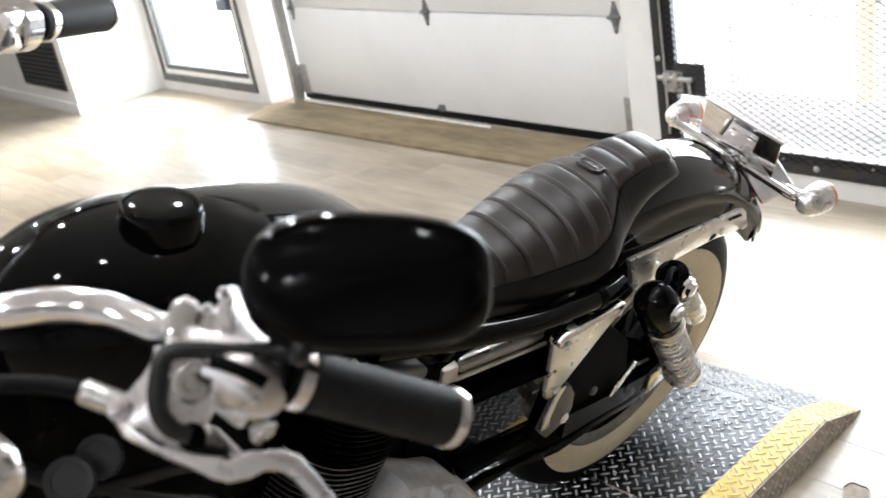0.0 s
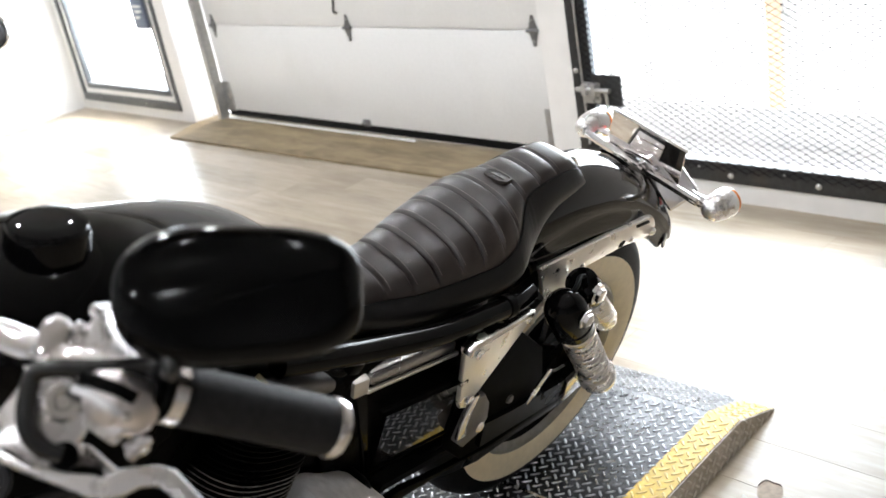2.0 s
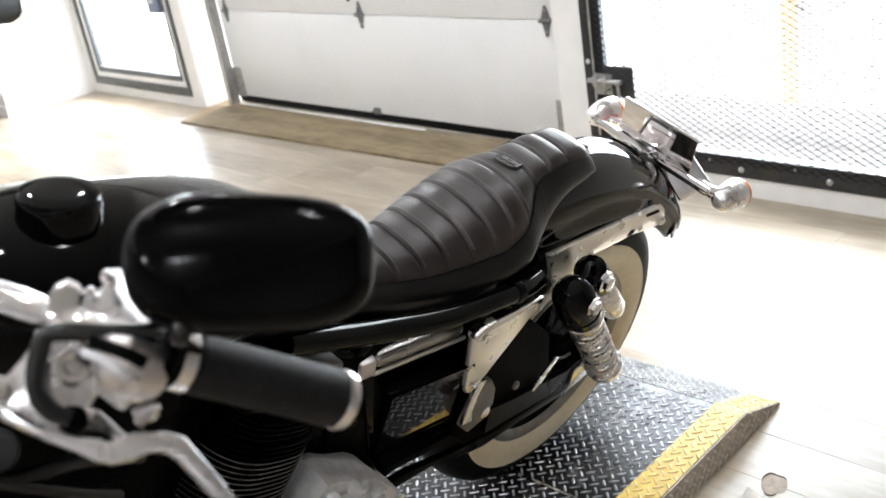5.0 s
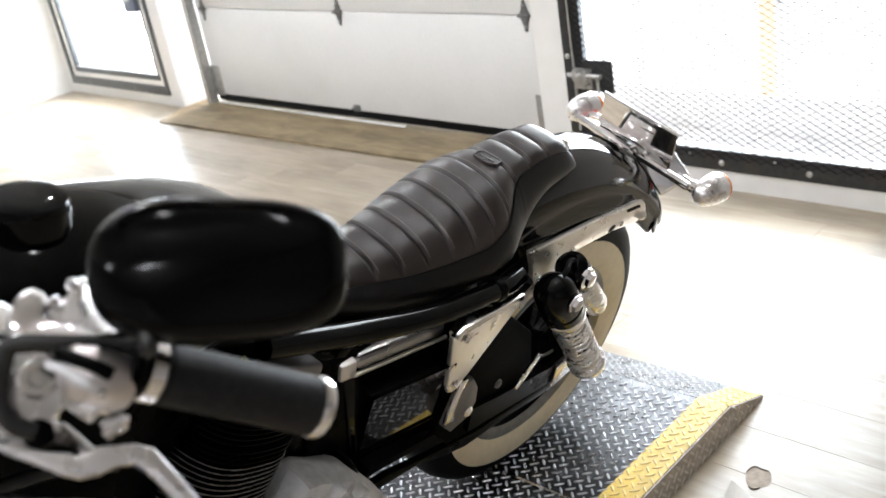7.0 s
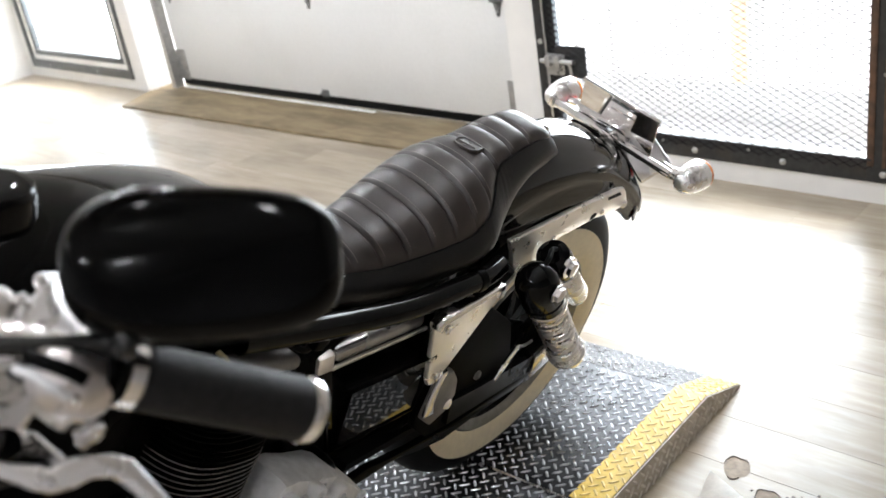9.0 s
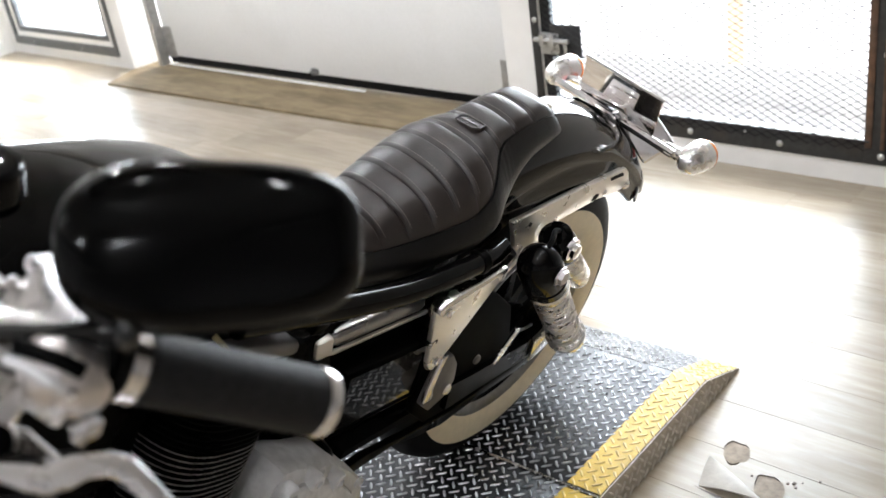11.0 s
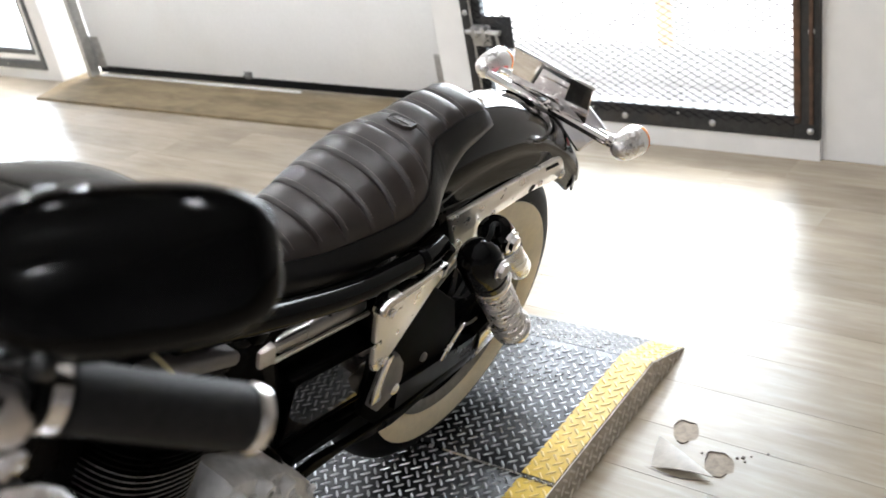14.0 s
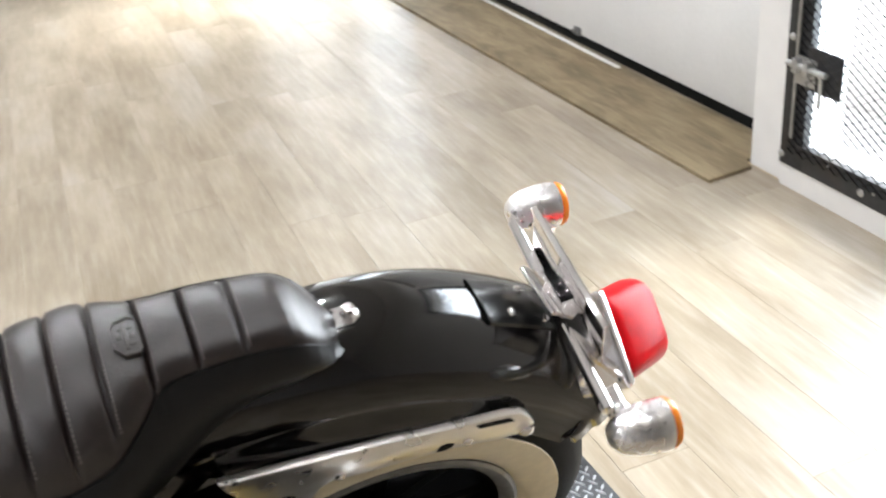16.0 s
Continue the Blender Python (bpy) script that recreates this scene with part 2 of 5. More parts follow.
def plank_material():
    """Printed wood: long grain, cloudy patches and a tone of its own for each plank."""
    mat = bpy.data.materials.new("wood_look_plank")
    mat.use_nodes = True
    nt = mat.node_tree
    nd, ln = nt.nodes, nt.links
    b = nd["Principled BSDF"]
    co = nd.new("ShaderNodeTexCoord").outputs["Object"]
    info = nd.new("ShaderNodeObjectInfo")
    off = nd.new("ShaderNodeVectorMath")
    off.operation = "MULTIPLY_ADD"
    cmb = nd.new("ShaderNodeCombineXYZ")
    for key in "XYZ":
        ln.new(info.outputs["Random"], cmb.inputs[key])
    ln.new(cmb.outputs["Vector"], off.inputs[0])
    off.inputs[1].default_value = (37.0, 53.0, 11.0)
    ln.new(co, off.inputs[2])

    def noise_at(scale, stretch, detail=5.0):
        mp = nd.new("ShaderNodeMapping")
        mp.inputs["Scale"].default_value = stretch
        ln.new(off.outputs["Vector"], mp.inputs["Vector"])
        n = nd.new("ShaderNodeTexNoise")
        n.inputs["Scale"].default_value, n.inputs["Detail"].default_value, n.inputs["Roughness"].default_value = scale, detail, 0.6
        ln.new(mp.outputs["Vector"], n.inputs["Vector"])
        return n.outputs["Fac"]

    def ramp(fac, stops):
        r = nd.new("ShaderNodeValToRGB")
        while len(r.color_ramp.elements) < len(stops):
            r.color_ramp.elements.new(0.5)
        for e, (p, c) in zip(r.color_ramp.elements, stops):
            e.position, e.color = p, (*c, 1)
        ln.new(fac, r.inputs["Fac"])
        return r.outputs["Color"]

    def mix(fac, a, c, mode="MIX"):
        m = nd.new("ShaderNodeMix")
        m.data_type, m.blend_type = "RGBA", mode
        if isinstance(fac, float):
            m.inputs["Factor"].default_value = fac
        else:
            ln.new(fac, m.inputs["Factor"])
        ln.new(a, m.inputs["A"])
        ln.new(c, m.inputs["B"])
        return m.outputs["Result"]

    grain = ramp(noise_at(9.0, (6.0, 0.55, 1.0), 7.0), ((0.3, PLANK_SHADE), (0.5, PLANK_MID), (0.7, PLANK_LIGHT)))
    cloud = ramp(noise_at(2.3, (1.7, 0.5, 1.0), 6.0), ((0.36, PLANK_DARK), (0.55, PLANK_MID), (0.72, PLANK_GREY)))
    col = mix(0.6, grain, cloud)
    tone = ramp(info.outputs["Random"], ((0.0, (0.94, 0.935, 0.92)), (1.0, (1.04, 1.035, 1.02))))
    col = mix(1.0, col, tone, "MULTIPLY")
    ln.new(col, b.inputs["Base Color"])
    rg = nd.new("ShaderNodeMapRange")
    rg.inputs["From Min"].default_value, rg.inputs["From Max"].default_value = 0.3, 0.7
    rg.inputs["To Min"].default_value, rg.inputs["To Max"].default_value = 0.28, 0.35
    b.inputs["Specular IOR Level"].default_value = 0.62
    ln.new(noise_at(5.0, (1.0, 0.5, 1.0)), rg.inputs["Value"])
    ln.new(rg.outputs["Result"], b.inputs["Roughness"])
    bp = nd.new("ShaderNodeBump")
    bp.inputs["Strength"].default_value, bp.inputs["Distance"].default_value = 0.12, 0.001
    ln.new(noise_at(40.0, (5.0, 0.5, 1.0)), bp.inputs["Height"])
    ln.new(bp.outputs["Normal"], b.inputs["Normal"])
    return mat


def plywood_material():
    """Rotary-cut veneer: long wavering figure, darker streaks and a few stains."""
    mat = bpy.data.materials.new("plywood")
    mat.use_nodes = True
    nd, ln = mat.node_tree.nodes, mat.node_tree.links
    b = nd["Principled BSDF"]
    b.inputs["Roughness"].default_value = 0.6
    co = nd.new("ShaderNodeTexCoord").outputs["Object"]
    facs = []
    for scale, stretch, dist in ((5.0, (3.2, 0.7, 1.0), 1.6), (26.0, (4.0, 0.35, 1.0), 0.4), (2.0, (2.0, 1.2, 1.0), 0.8)):
        mp = nd.new("ShaderNodeMapping")
        mp.inputs["Scale"].default_value = stretch
        ln.new(co, mp.inputs["Vector"])
        n = nd.new("ShaderNodeTexNoise")
        n.inputs["Scale"].default_value, n.inputs["Detail"].default_value, n.inputs["Distortion"].default_value = scale, 6.0, dist
        ln.new(mp.outputs["Vector"], n.inputs["Vector"])
        facs.append(n.outputs["Fac"])
    ramps = []
    for fac, lo, hi in ((facs[0], 0.36, 0.64), (facs[1], 0.3, 0.7), (facs[2], 0.35, 0.65)):
        rp = nd.new("ShaderNodeValToRGB")
        rp.color_ramp.elements.new(0.5)
        for e, p, c in zip(rp.color_ramp.elements, (lo, 0.5, hi), PLYWOOD_TONES):
            e.position, e.color = p, (*c, 1)
        ln.new(fac, rp.inputs["Fac"])
        ramps.append(rp.outputs["Color"])
    wave = nd.new("ShaderNodeTexWave")
    for key, val in (("Scale", 2.4), ("Distortion", 16.0), ("Detail", 3.0), ("Detail Scale", 0.5)):
        wave.inputs[key].default_value = val
    mp = nd.new("ShaderNodeMapping")
    mp.inputs["Scale"].default_value = (1.0, 0.35, 1.0)
    ln.new(co, mp.inputs["Vector"])
    ln.new(mp.outputs["Vector"], wave.inputs["Vector"])
    rp = nd.new("ShaderNodeValToRGB")
    rp.color_ramp.elements.new(0.5)
    for e, p, c in zip(rp.color_ramp.elements, (0.05, 0.35, 0.9), PLYWOOD_TONES):
        e.position, e.color = p, (*c, 1)
    ln.new(wave.outputs["Fac"], rp.inputs["Fac"])
    col = ramps[0]
    for other, k in ((rp.outputs["Color"], 0.4), (ramps[1], 0.3), (ramps[2], 0.25)):
        m = nd.new("ShaderNodeMix")
        m.data_type = "RGBA"
        m.inputs["Factor"].default_value = k
        ln.new(col, m.inputs["A"])
        ln.new(other, m.inputs["B"])
        col = m.outputs["Result"]
    ln.new(col, b.inputs["Base Color"])
    return mat


PLYWOOD = plywood_material()
PLANK_SHADE = (0.262, 0.216, 0.156)
PLANK_DARK, PLANK_MID, PLANK_LIGHT, PLANK_GREY = (0.192, 0.148, 0.099), (0.362, 0.307, 0.233), (0.496, 0.449, 0.388), (0.455, 0.426, 0.392)
PLANKWOOD = plank_material()


# ---- mesh helpers ----
def finish(name, bm, mat, smooth=False):
    me = bpy.data.meshes.new(name)
    bm.normal_update()
    bm.to_mesh(me)
    bm.free()
    me.materials.append(mat)
    if smooth:
        for p in me.polygons:
            p.use_smooth = True
        me.set_sharp_from_angle(angle=radians(38))
    return me


def part(name, bm, mat, parent=None, label="", smooth=True, m=None):
    ob = new(name, finish(name, bm, mat, smooth))
    if parent is not None:
        ob.parent = parent
    if m is not None:
        ob.matrix_basis = m
    if label:
        tagged(ob, label)
    return ob


def structure(name, bm, mat, label="", category="", smooth=False):
    return tagged(part(name, bm, mat, None, label, smooth), category=category, kind="structure")


def thing(name, m, label, category, group=""):
    ob = new(name)
    ob.empty_display_size = 0.1
    ob.matrix_basis = m
    return tagged(ob, label, category, group)


def join(bm, other):
    """Adds another bmesh to bm."""
    seen = {v: bm.verts.new(v.co) for v in other.verts}
    for f in other.faces:
        bm.faces.new([seen[v] for v in f.verts])
    other.free()
    return bm


def box(lo, hi, bevel=0.0, m=None, segments=2):
    bm = bmesh.new()
    for v in bmesh.ops.create_cube(bm, size=1.0)["verts"]:
        v.co = Vector([lo[i] + (v.co[i] + 0.5) * (hi[i] - lo[i]) for i in range(3)])
    if bevel:
        bmesh.ops.bevel(bm, geom=list(bm.edges), offset=bevel, segments=segments, profile=0.5, affect="EDGES")
    if m is not None:
        bmesh.ops.transform(bm, matrix=m, verts=bm.verts)
    return bm


def add_box(bm, lo, hi, bevel=0.0, m=None, segments=2):
    return join(bm, box(lo, hi, bevel, m, segments))


def curve_at(table, x):
    """A smooth value between the rows of (x, value)."""
    for (x0, y0), (x1, y1) in zip(table, table[1:]):
        if x <= x1:
            s = min(1.0, max(0.0, (x - x0) / (x1 - x0)))
            return y0 + (y1 - y0) * s
    return table[-1][1]


def soft_at(table, x, w=0.012):
    return (curve_at(table, x - w) + 2 * curve_at(table, x) + curve_at(table, x + w)) / 4


def add_loft(bm, rings, closed=True, cap=True):
    """Rings of equal counts of points, joined side by side."""
    rows = [[bm.verts.new(p) for p in ring] for ring in rings]
    n = len(rows[0])
    for a, b in zip(rows, rows[1:]):
        for i in range(n if closed else n - 1):
            j = (i + 1) % n
            bm.faces.new((a[i], a[j], b[j], b[i]))
    if cap and closed:
        bm.faces.new(list(reversed(rows[0])))
        bm.faces.new(rows[-1])
    return bm


def loft(rings, closed=True, cap=True):
    bm = add_loft(bmesh.new(), rings, closed, cap)
    bmesh.ops.recalc_face_normals(bm, faces=bm.faces)
    return bm


def basis(axis):
    a = Vector(axis).normalized()
    s = a.orthogonal().normalized()
    return a, s, a.cross(s)


def add_revolve(bm, base, axis, profile, n=24, cap=True):
    """profile: (distance along the axis, radius)."""
    a, s, t = basis(axis)
    base = Vector(base)
    rings = [[base + a * h + (s * math.cos(2 * math.pi * i / n) + t * math.sin(2 * math.pi * i / n)) * max(r, 1e-4) for i in range(n)] for h, r in profile]
    return add_loft(bm, rings, True, cap)


def revolve(base, axis, profile, n=24, cap=True):
    bm = add_revolve(bmesh.new(), base, axis, profile, n, cap)
    bmesh.ops.recalc_face_normals(bm, faces=bm.faces)
    return bm


def rod(a, b, r, n=16, bevel=0.0):
    a, b = Vector(a), Vector(b)
    h = (b - a).length
    prof = [(0, r), (h, r)] if not bevel else [(0, r - bevel), (bevel, r), (h - bevel, r), (h, r - bevel)]
    return revolve(a, b - a, prof, n)


def smooth_path(points, steps=8):
    """A rounded line through the points."""
    p = [Vector(q) for q in points]
    p = [p[0] * 2 - p[1]] + p + [p[-1] * 2 - p[-2]]
    out = []
    for i in range(1, len(p) - 2):
        for k in range(steps):
            s = k / steps
            out.append(0.5 * ((2 * p[i]) + (p[i + 1] - p[i - 1]) * s + (2 * p[i - 1] - 5 * p[i] + 4 * p[i + 1] - p[i + 2]) * s * s
                              + (3 * p[i] - p[i - 1] - 3 * p[i + 1] + p[i + 2]) * s ** 3))
    return out + [p[-2]]


def tube(points, r, n=12, steps=8, rounded=True):
    path = smooth_path(points, steps) if rounded else [Vector(q) for q in points]
    rings, side = [], None
    for i, q in enumerate(path):
        a = (path[min(i + 1, len(path) - 1)] - path[max(i - 1, 0)]).normalized()
        side = a.orthogonal().normalized() if side is None else (side - a * side.dot(a)).normalized()
        up = a.cross(side)
        rr = r(i / (len(path) - 1)) if callable(r) else r
        rings.append([q + (side * math.cos(2 * math.pi * k / n) + up * math.sin(2 * math.pi * k / n)) * rr for k in range(n)])
    return loft(rings)


def slab(outline, a, b, axis=1, bevel=0.0):
    """A flat plate: an outline of (u, w) points drawn out from a to b along the axis."""
    bm = bmesh.new()

    def put(p, h):
        q = list(p)
        q.insert(axis, h)
        return bm.verts.new(q)

    lo, hi = [put(p, a) for p in outline], [put(p, b) for p in outline]
    n = len(outline)
    bm.faces.new(lo)
    bm.faces.new(list(reversed(hi)))
    for i in range(n):
        bm.faces.new((lo[i], hi[i], hi[(i + 1) % n], lo[(i + 1) % n]))
    bmesh.ops.recalc_face_normals(bm, faces=bm.faces)
    if bevel:
        rim = [e for e in bm.edges if abs(e.verts[0].co[axis] - e.verts[1].co[axis]) < 1e-6]
        bmesh.ops.bevel(bm, geom=rim, offset=bevel, segments=2, profile=0.5, affect="EDGES")
    return bm


# ---- the room ----
FLOOR = -0.064
TOP = 3.0
WALL = 3.18       # inner face of the street wall
BACK = 3.38
GATE_Y0, GATE_Y1 = 1.172, 2.468
DOOR_Y0, DOOR_Y1 = 2.62, 5.365
WIN_Y0, WIN_Y1 = 5.48, 6.73
LEFT = 6.80

floor = structure("floor", box((-4.5, -3.5, FLOOR - 0.1), (BACK, 9.0, FLOOR - 0.003)), FLOORWOOD, "pale worn wood-look plank floor with a satin sheen", "floor")
structure("ceiling", box((-4.6, -3.6, TOP), (BACK, 9.1, TOP + 0.1)), PALECEILING, "plain grey painted ceiling", "ceiling")
structure("ground", box((BACK, -40, FLOOR - 0.2), (120, 60, FLOOR - 0.04)), CONCRETE, "pale concrete yard outside the doors", "ground")
bm = bmesh.new()
for y0, y1, z0, z1 in ((-3.6, GATE_Y0, FLOOR, TOP), (GATE_Y0, GATE_Y1, 2.1, TOP), (GATE_Y1, DOOR_Y0, FLOOR, TOP),
                       (DOOR_Y0, DOOR_Y1, 2.15, TOP), (DOOR_Y1, WIN_Y0, FLOOR, TOP), (WIN_Y0, WIN_Y1, FLOOR, 0.0), (WIN_Y0, WIN_Y1, 2.1, TOP), (WIN_Y1, LEFT, FLOOR, TOP)):
    add_box(bm, (WALL, y0, z0), (BACK, y1, z1))
add_box(bm, (WALL - 0.016, GATE_Y0, FLOOR), (BACK, GATE_Y1, 0.0065))
structure("wall_street", bm, WHITE, "white painted wall with garage door and gate openings", "wall")
bm = box((2.56, LEFT, FLOOR), (BACK, 9.0, TOP))
structure("wall_left", bm, WHITE, "white painted wall block in the corner", "wall")
structure("wall_far", box((-4.5, 9.0, FLOOR), (BACK, 9.1, TOP)), WHITE, "white painted side wall", "wall")
structure("wall_right", box((-4.5, -3.6, FLOOR), (WALL, -3.5, TOP)), GREYWALL, "grey painted side wall", "wall")
structure("wall_back", box((-4.6, -3.6, FLOOR), (-4.5, 9.1, TOP)), GREYWALL, "grey painted back wall", "wall")
structure("backdrop", box((40, -40, -4), (40.2, 60, 25)), SKYGLOW, "bright overcast daylight outside", "backdrop")
structure("baseboard", box((2.548, LEFT - 0.012, FLOOR), (2.562, 8.9, FLOOR + 0.075), 0.003), WHITE, "white painted baseboard", "baseboard")
vent = thing("wall_vent", pose(2.56, 7.3, 0.26), "dark louvred vent set in the white wall", "vent")
part("vent_frame", join(join(join(box((-0.01, -0.4, -0.17), (0.0, 0.4, -0.145), 0.002), box((-0.01, -0.4, 0.145), (0.0, 0.4, 0.17), 0.002)),
                        box((-0.01, -0.4, -0.145), (0.0, -0.375, 0.145), 0.002)), box((-0.01, 0.375, -0.145), (0.0, 0.4, 0.145), 0.002)), DARKSTEEL, vent)
part("backing", box((-0.004, -0.375, -0.145), (0.0, 0.375, 0.145)), RUBBER, vent)
for k in range(9):
    part("slat", box((-0.012, -0.374, -0.013), (-0.008, 0.374, 0.013), 0.0, pose(0.003, 0, -0.128 + 0.032 * k, 0, 40, 0)), DARKSTEEL, vent)

# garage door: three visible sections in steel tracks
door = tagged(thing("garage_door", pose(3.315, 3.93, 0), "white sectional garage door with galvanised hinges, closed", "garage door"), kind="structure")
DW = 1.255
for k, (z0, z1) in enumerate(((-0.012, 0.490), (0.4935, 0.996), (0.9995, 1.502), (1.5055, 2.2))):
    part("door_panel", box((0, -DW, z0), (0.04, DW, z1), 0.005), DOORPAINT, door)
part("bottom_seal", box((-0.004, -DW + 0.02, -0.042), (0.036, DW - 0.01, -0.004), 0.004), RUBBER, door, "black rubber bottom seal")
# Added white strip for the line of daylight that leaks below the seal.
part("daylight_strip", box((-0.03, -0.35, -0.0505), (-0.012, DW - 0.03, -0.0465), 0.001), WHITE, door, "white strip standing in for daylight under the door")


def door_hinge(y, z):
    bm = slab([(-0.028, 0.0), (-0.018, 0.02), (-0.006, 0.062), (0.006, 0.062), (0.018, 0.02), (0.028, 0.0), (0.018, -0.02), (0.006, -0.066), (-0.006, -0.066), (-0.018, -0.02)], -0.004, 0.0, 0)
    hinge = part("hinge", bm, HINGESTEEL, door, "galvanised steel strap hinge", m=pose(0, y, z))
    part("knuckle", rod((-0.009, -0.03, 0), (-0.009, 0.03, 0), 0.0075, 10), HINGESTEEL, hinge)
    for zz in (-0.045, 0.042):
        part("screw", revolve((-0.004, 0, zz), (-1, 0, 0), [(0, 0.005), (0.003, 0.0045), (0.004, 0.002)], 8), GALV, hinge)


for z in (0.4918, 0.9978):
    for y in (1.185, 0.0, -1.165):
        door_hinge(y, z)
part("door_latch", join(box((-0.012, -0.022, -0.008), (0.0, 0.022, 0.026), 0.002), rod((-0.016, -0.026, 0.008), (-0.016, 0.026, 0.008), 0.006, 8)), HINGESTEEL, door, "small galvanised bottom latch")
part("lift_handle", tube([(-0.002, 0.06, 0.56), (-0.02, 0.06, 0.575), (-0.022, 0.045, 0.62), (-0.02, 0.05, 0.66), (-0.002, 0.055, 0.67)], 0.005, 8, 5), SATINBLACK, door, "black pull handle")
for y, s in ((1.215, 1), (-1.211, -1)):
    fixture = part("bottom_bracket", box((-0.005, y - 0.042, -0.012), (0.0, y + 0.042, 0.163), 0.001), GALV, door, "galvanised corner bracket")
    part("roller", rod((-0.012, y + s * 0.01, 0.03), (-0.012, y + s * 0.075, 0.03), 0.006, 8), GALV, fixture)
    part("bracket_screw", revolve((-0.005, y, 0.1), (-1, 0, 0), [(0, 0.006), (0.004, 0.004)], 8), GALV, fixture)
for y0, name in ((5.185, "door_track_left"), (2.63, "door_track_right")):
    bm = bmesh.new()
    add_box(bm, (3.255, y0, FLOOR + 0.002), (3.258, y0 + 0.035, 2.1))
    add_box(bm, (3.258, y0, FLOOR + 0.002), (3.31, y0 + 0.003, 2.1))
    add_box(bm, (3.255, y0 + 0.032, FLOOR + 0.002), (3.315, y0 + 0.035, 2.1))
    for z in (0.07, 0.6, 1.2, 1.8):
        add_box(bm, (3.262, y0 + 0.035, z), (3.3, y0 + 0.05, z + 0.07), 0.002)
    structure(name, bm, GALV, "galvanised steel garage door track", "door track")
structure("door_cable", tube([(3.248, 5.26, FLOOR + 0.03), (3.25, 5.272, 0.9), (3.25, 5.275, 2.1)], 0.0022, 6, 3), GALV, "thin steel lift cable", "cable")
structure("threshold", slab([(2.928, 5.243), (2.993, 2.572), (3.155, 2.585), (3.172, 2.63), (3.372, 2.63), (3.372, 5.33), (3.19, 5.33), (3.172, 5.345)], FLOOR - 0.002, FLOOR + 0.012, 2, 0.003), PLYWOOD, "brown plywood threshold board with worn grain", "threshold")

# steel gate with expanded mesh
gate = tagged(thing("gate", pose(3.18, GATE_Y0, 0), "dark steel security gate with expanded metal mesh", "gate"), kind="structure")
GW = GATE_Y1 - GATE_Y0
LS, RS = 0.092, 0.078
for nm, lo, hi in (("bottom_rail", (-0.022, RS, 0.007), (0.004, GW - LS, 0.08)), ("hinge_stile", (-0.022, 0, 0.007), (0.004, RS, 2.08)),
                   ("latch_stile", (-0.022, GW - LS, 0.007), (0.004, GW, 2.08)), ("top_rail", (-0.022, RS, 2.0), (0.004, GW - LS, 2.08))):
    part(nm, box(lo, hi, 0.002), DARKSTEEL, gate)
part("stop_bar", box((-0.027, RS - 0.024, 0.06), (-0.0225, RS - 0.004, 2.0), 0.002), RUSTSTEEL, gate, "rusty inner stop bar")
part("stop_bar", box((-0.031, RS - 0.062, 0.06), (-0.0225, RS - 0.05, 2.0), 0.002), RUSTSTEEL, gate, "rusty inner stop bar")
part("mesh_clamp", box((-0.03, RS - 0.018, 0.078), (-0.0275, GW - LS + 0.02, 0.085), 0.001), DARKSTEEL, gate, "thin steel mesh clamp strip")
for y, z in [(0.026 + 0.3155 * k, 0.036) for k in range(5)] + [(0.022, 0.35 + 0.32 * k) for k in range(5)] + [(GW - 0.02, 0.385 + 0.37 * k) for k in range(5)]:
    part("bolt", revolve((-0.022, y, z), (-1, 0, 0), [(0, 0.011), (0.003, 0.011), (0.007, 0.006), (0.008, 0.001)], 10), GALV, gate)
for y, z in ((0.46, 0.062), (0.78, 0.058), (0.93, 0.05), (1.1, 0.064)):
    part("screw", revolve((-0.022, y, z), (-1, 0, 0), [(0, 0.005), (0.002, 0.0045), (0.003, 0.001)], 8), GALV, gate)
# diamond mesh: zigzag strands that meet at their tips, thickest there
bm = bmesh.new()
CW, CH = 0.043, 0.0118
rows = int(1.95 / CH)
cols = int((GW - LS - RS + 0.05) / CW) + 1
for r in range(rows):
    for c in range(cols * 2):
        y0, y1 = RS - 0.02 + c * CW / 2, RS - 0.02 + (c + 1) * CW / 2
        z = 0.05 + r * CH
        up = (c + r) % 2
        za, zb = (z, z + CH) if up else (z + CH, z)
        cut = [(y0 + (y1 - y0) * k, za + (zb - za) * k, th) for k, th in ((0.0, 0.0019), (0.2, 0.0009), (0.8, 0.0009), (1.0, 0.0019))]
        ring = [[bm.verts.new(p) for p in ((-0.026, y, q - th), (-0.026, y, q + th), (-0.0225, y, q))] for y, q, th in cut]
        for p, q in zip(ring, ring[1:]):
            for i in range(3):
                bm.faces.new((p[i], p[(i + 1) % 3], q[(i + 1) % 3], q[i]))
tagged(part("mesh_panel", bm, MESHSTEEL, gate, "expanded metal diamond mesh", smooth=False), kind="stuff")
part("latch_guard", box((-0.032, GW - 0.225, 0.258), (-0.027, GW - 0.092, 0.377), 0.002), DARKSTEEL, gate, "dark mesh-faced latch guard plate")
bm = bmesh.new()
for r in range(9):
    for c in range(6):
        y0, z0 = GW - 0.222 + c * 0.0215, 0.262 + r * 0.0127
        zz = (z0, z0 + 0.0118) if (c + r) % 2 else (z0 + 0.0118, z0)
        a_, b_ = Vector((-0.0335, y0, zz[0])), Vector((-0.0335, y0 + 0.0215, zz[1]))
        join(bm, rod(a_, b_, 0.0016, 5))
tagged(part("guard_mesh", bm, DARKSTEEL, gate, "expanded mesh on the guard plate", smooth=False), kind="stuff")
latch = part("latch_plate", box((-0.034, GW - 0.13, 0.265), (-0.027, GW - 0.05, 0.345), 0.002), GALV, gate, "galvanised slide latch")
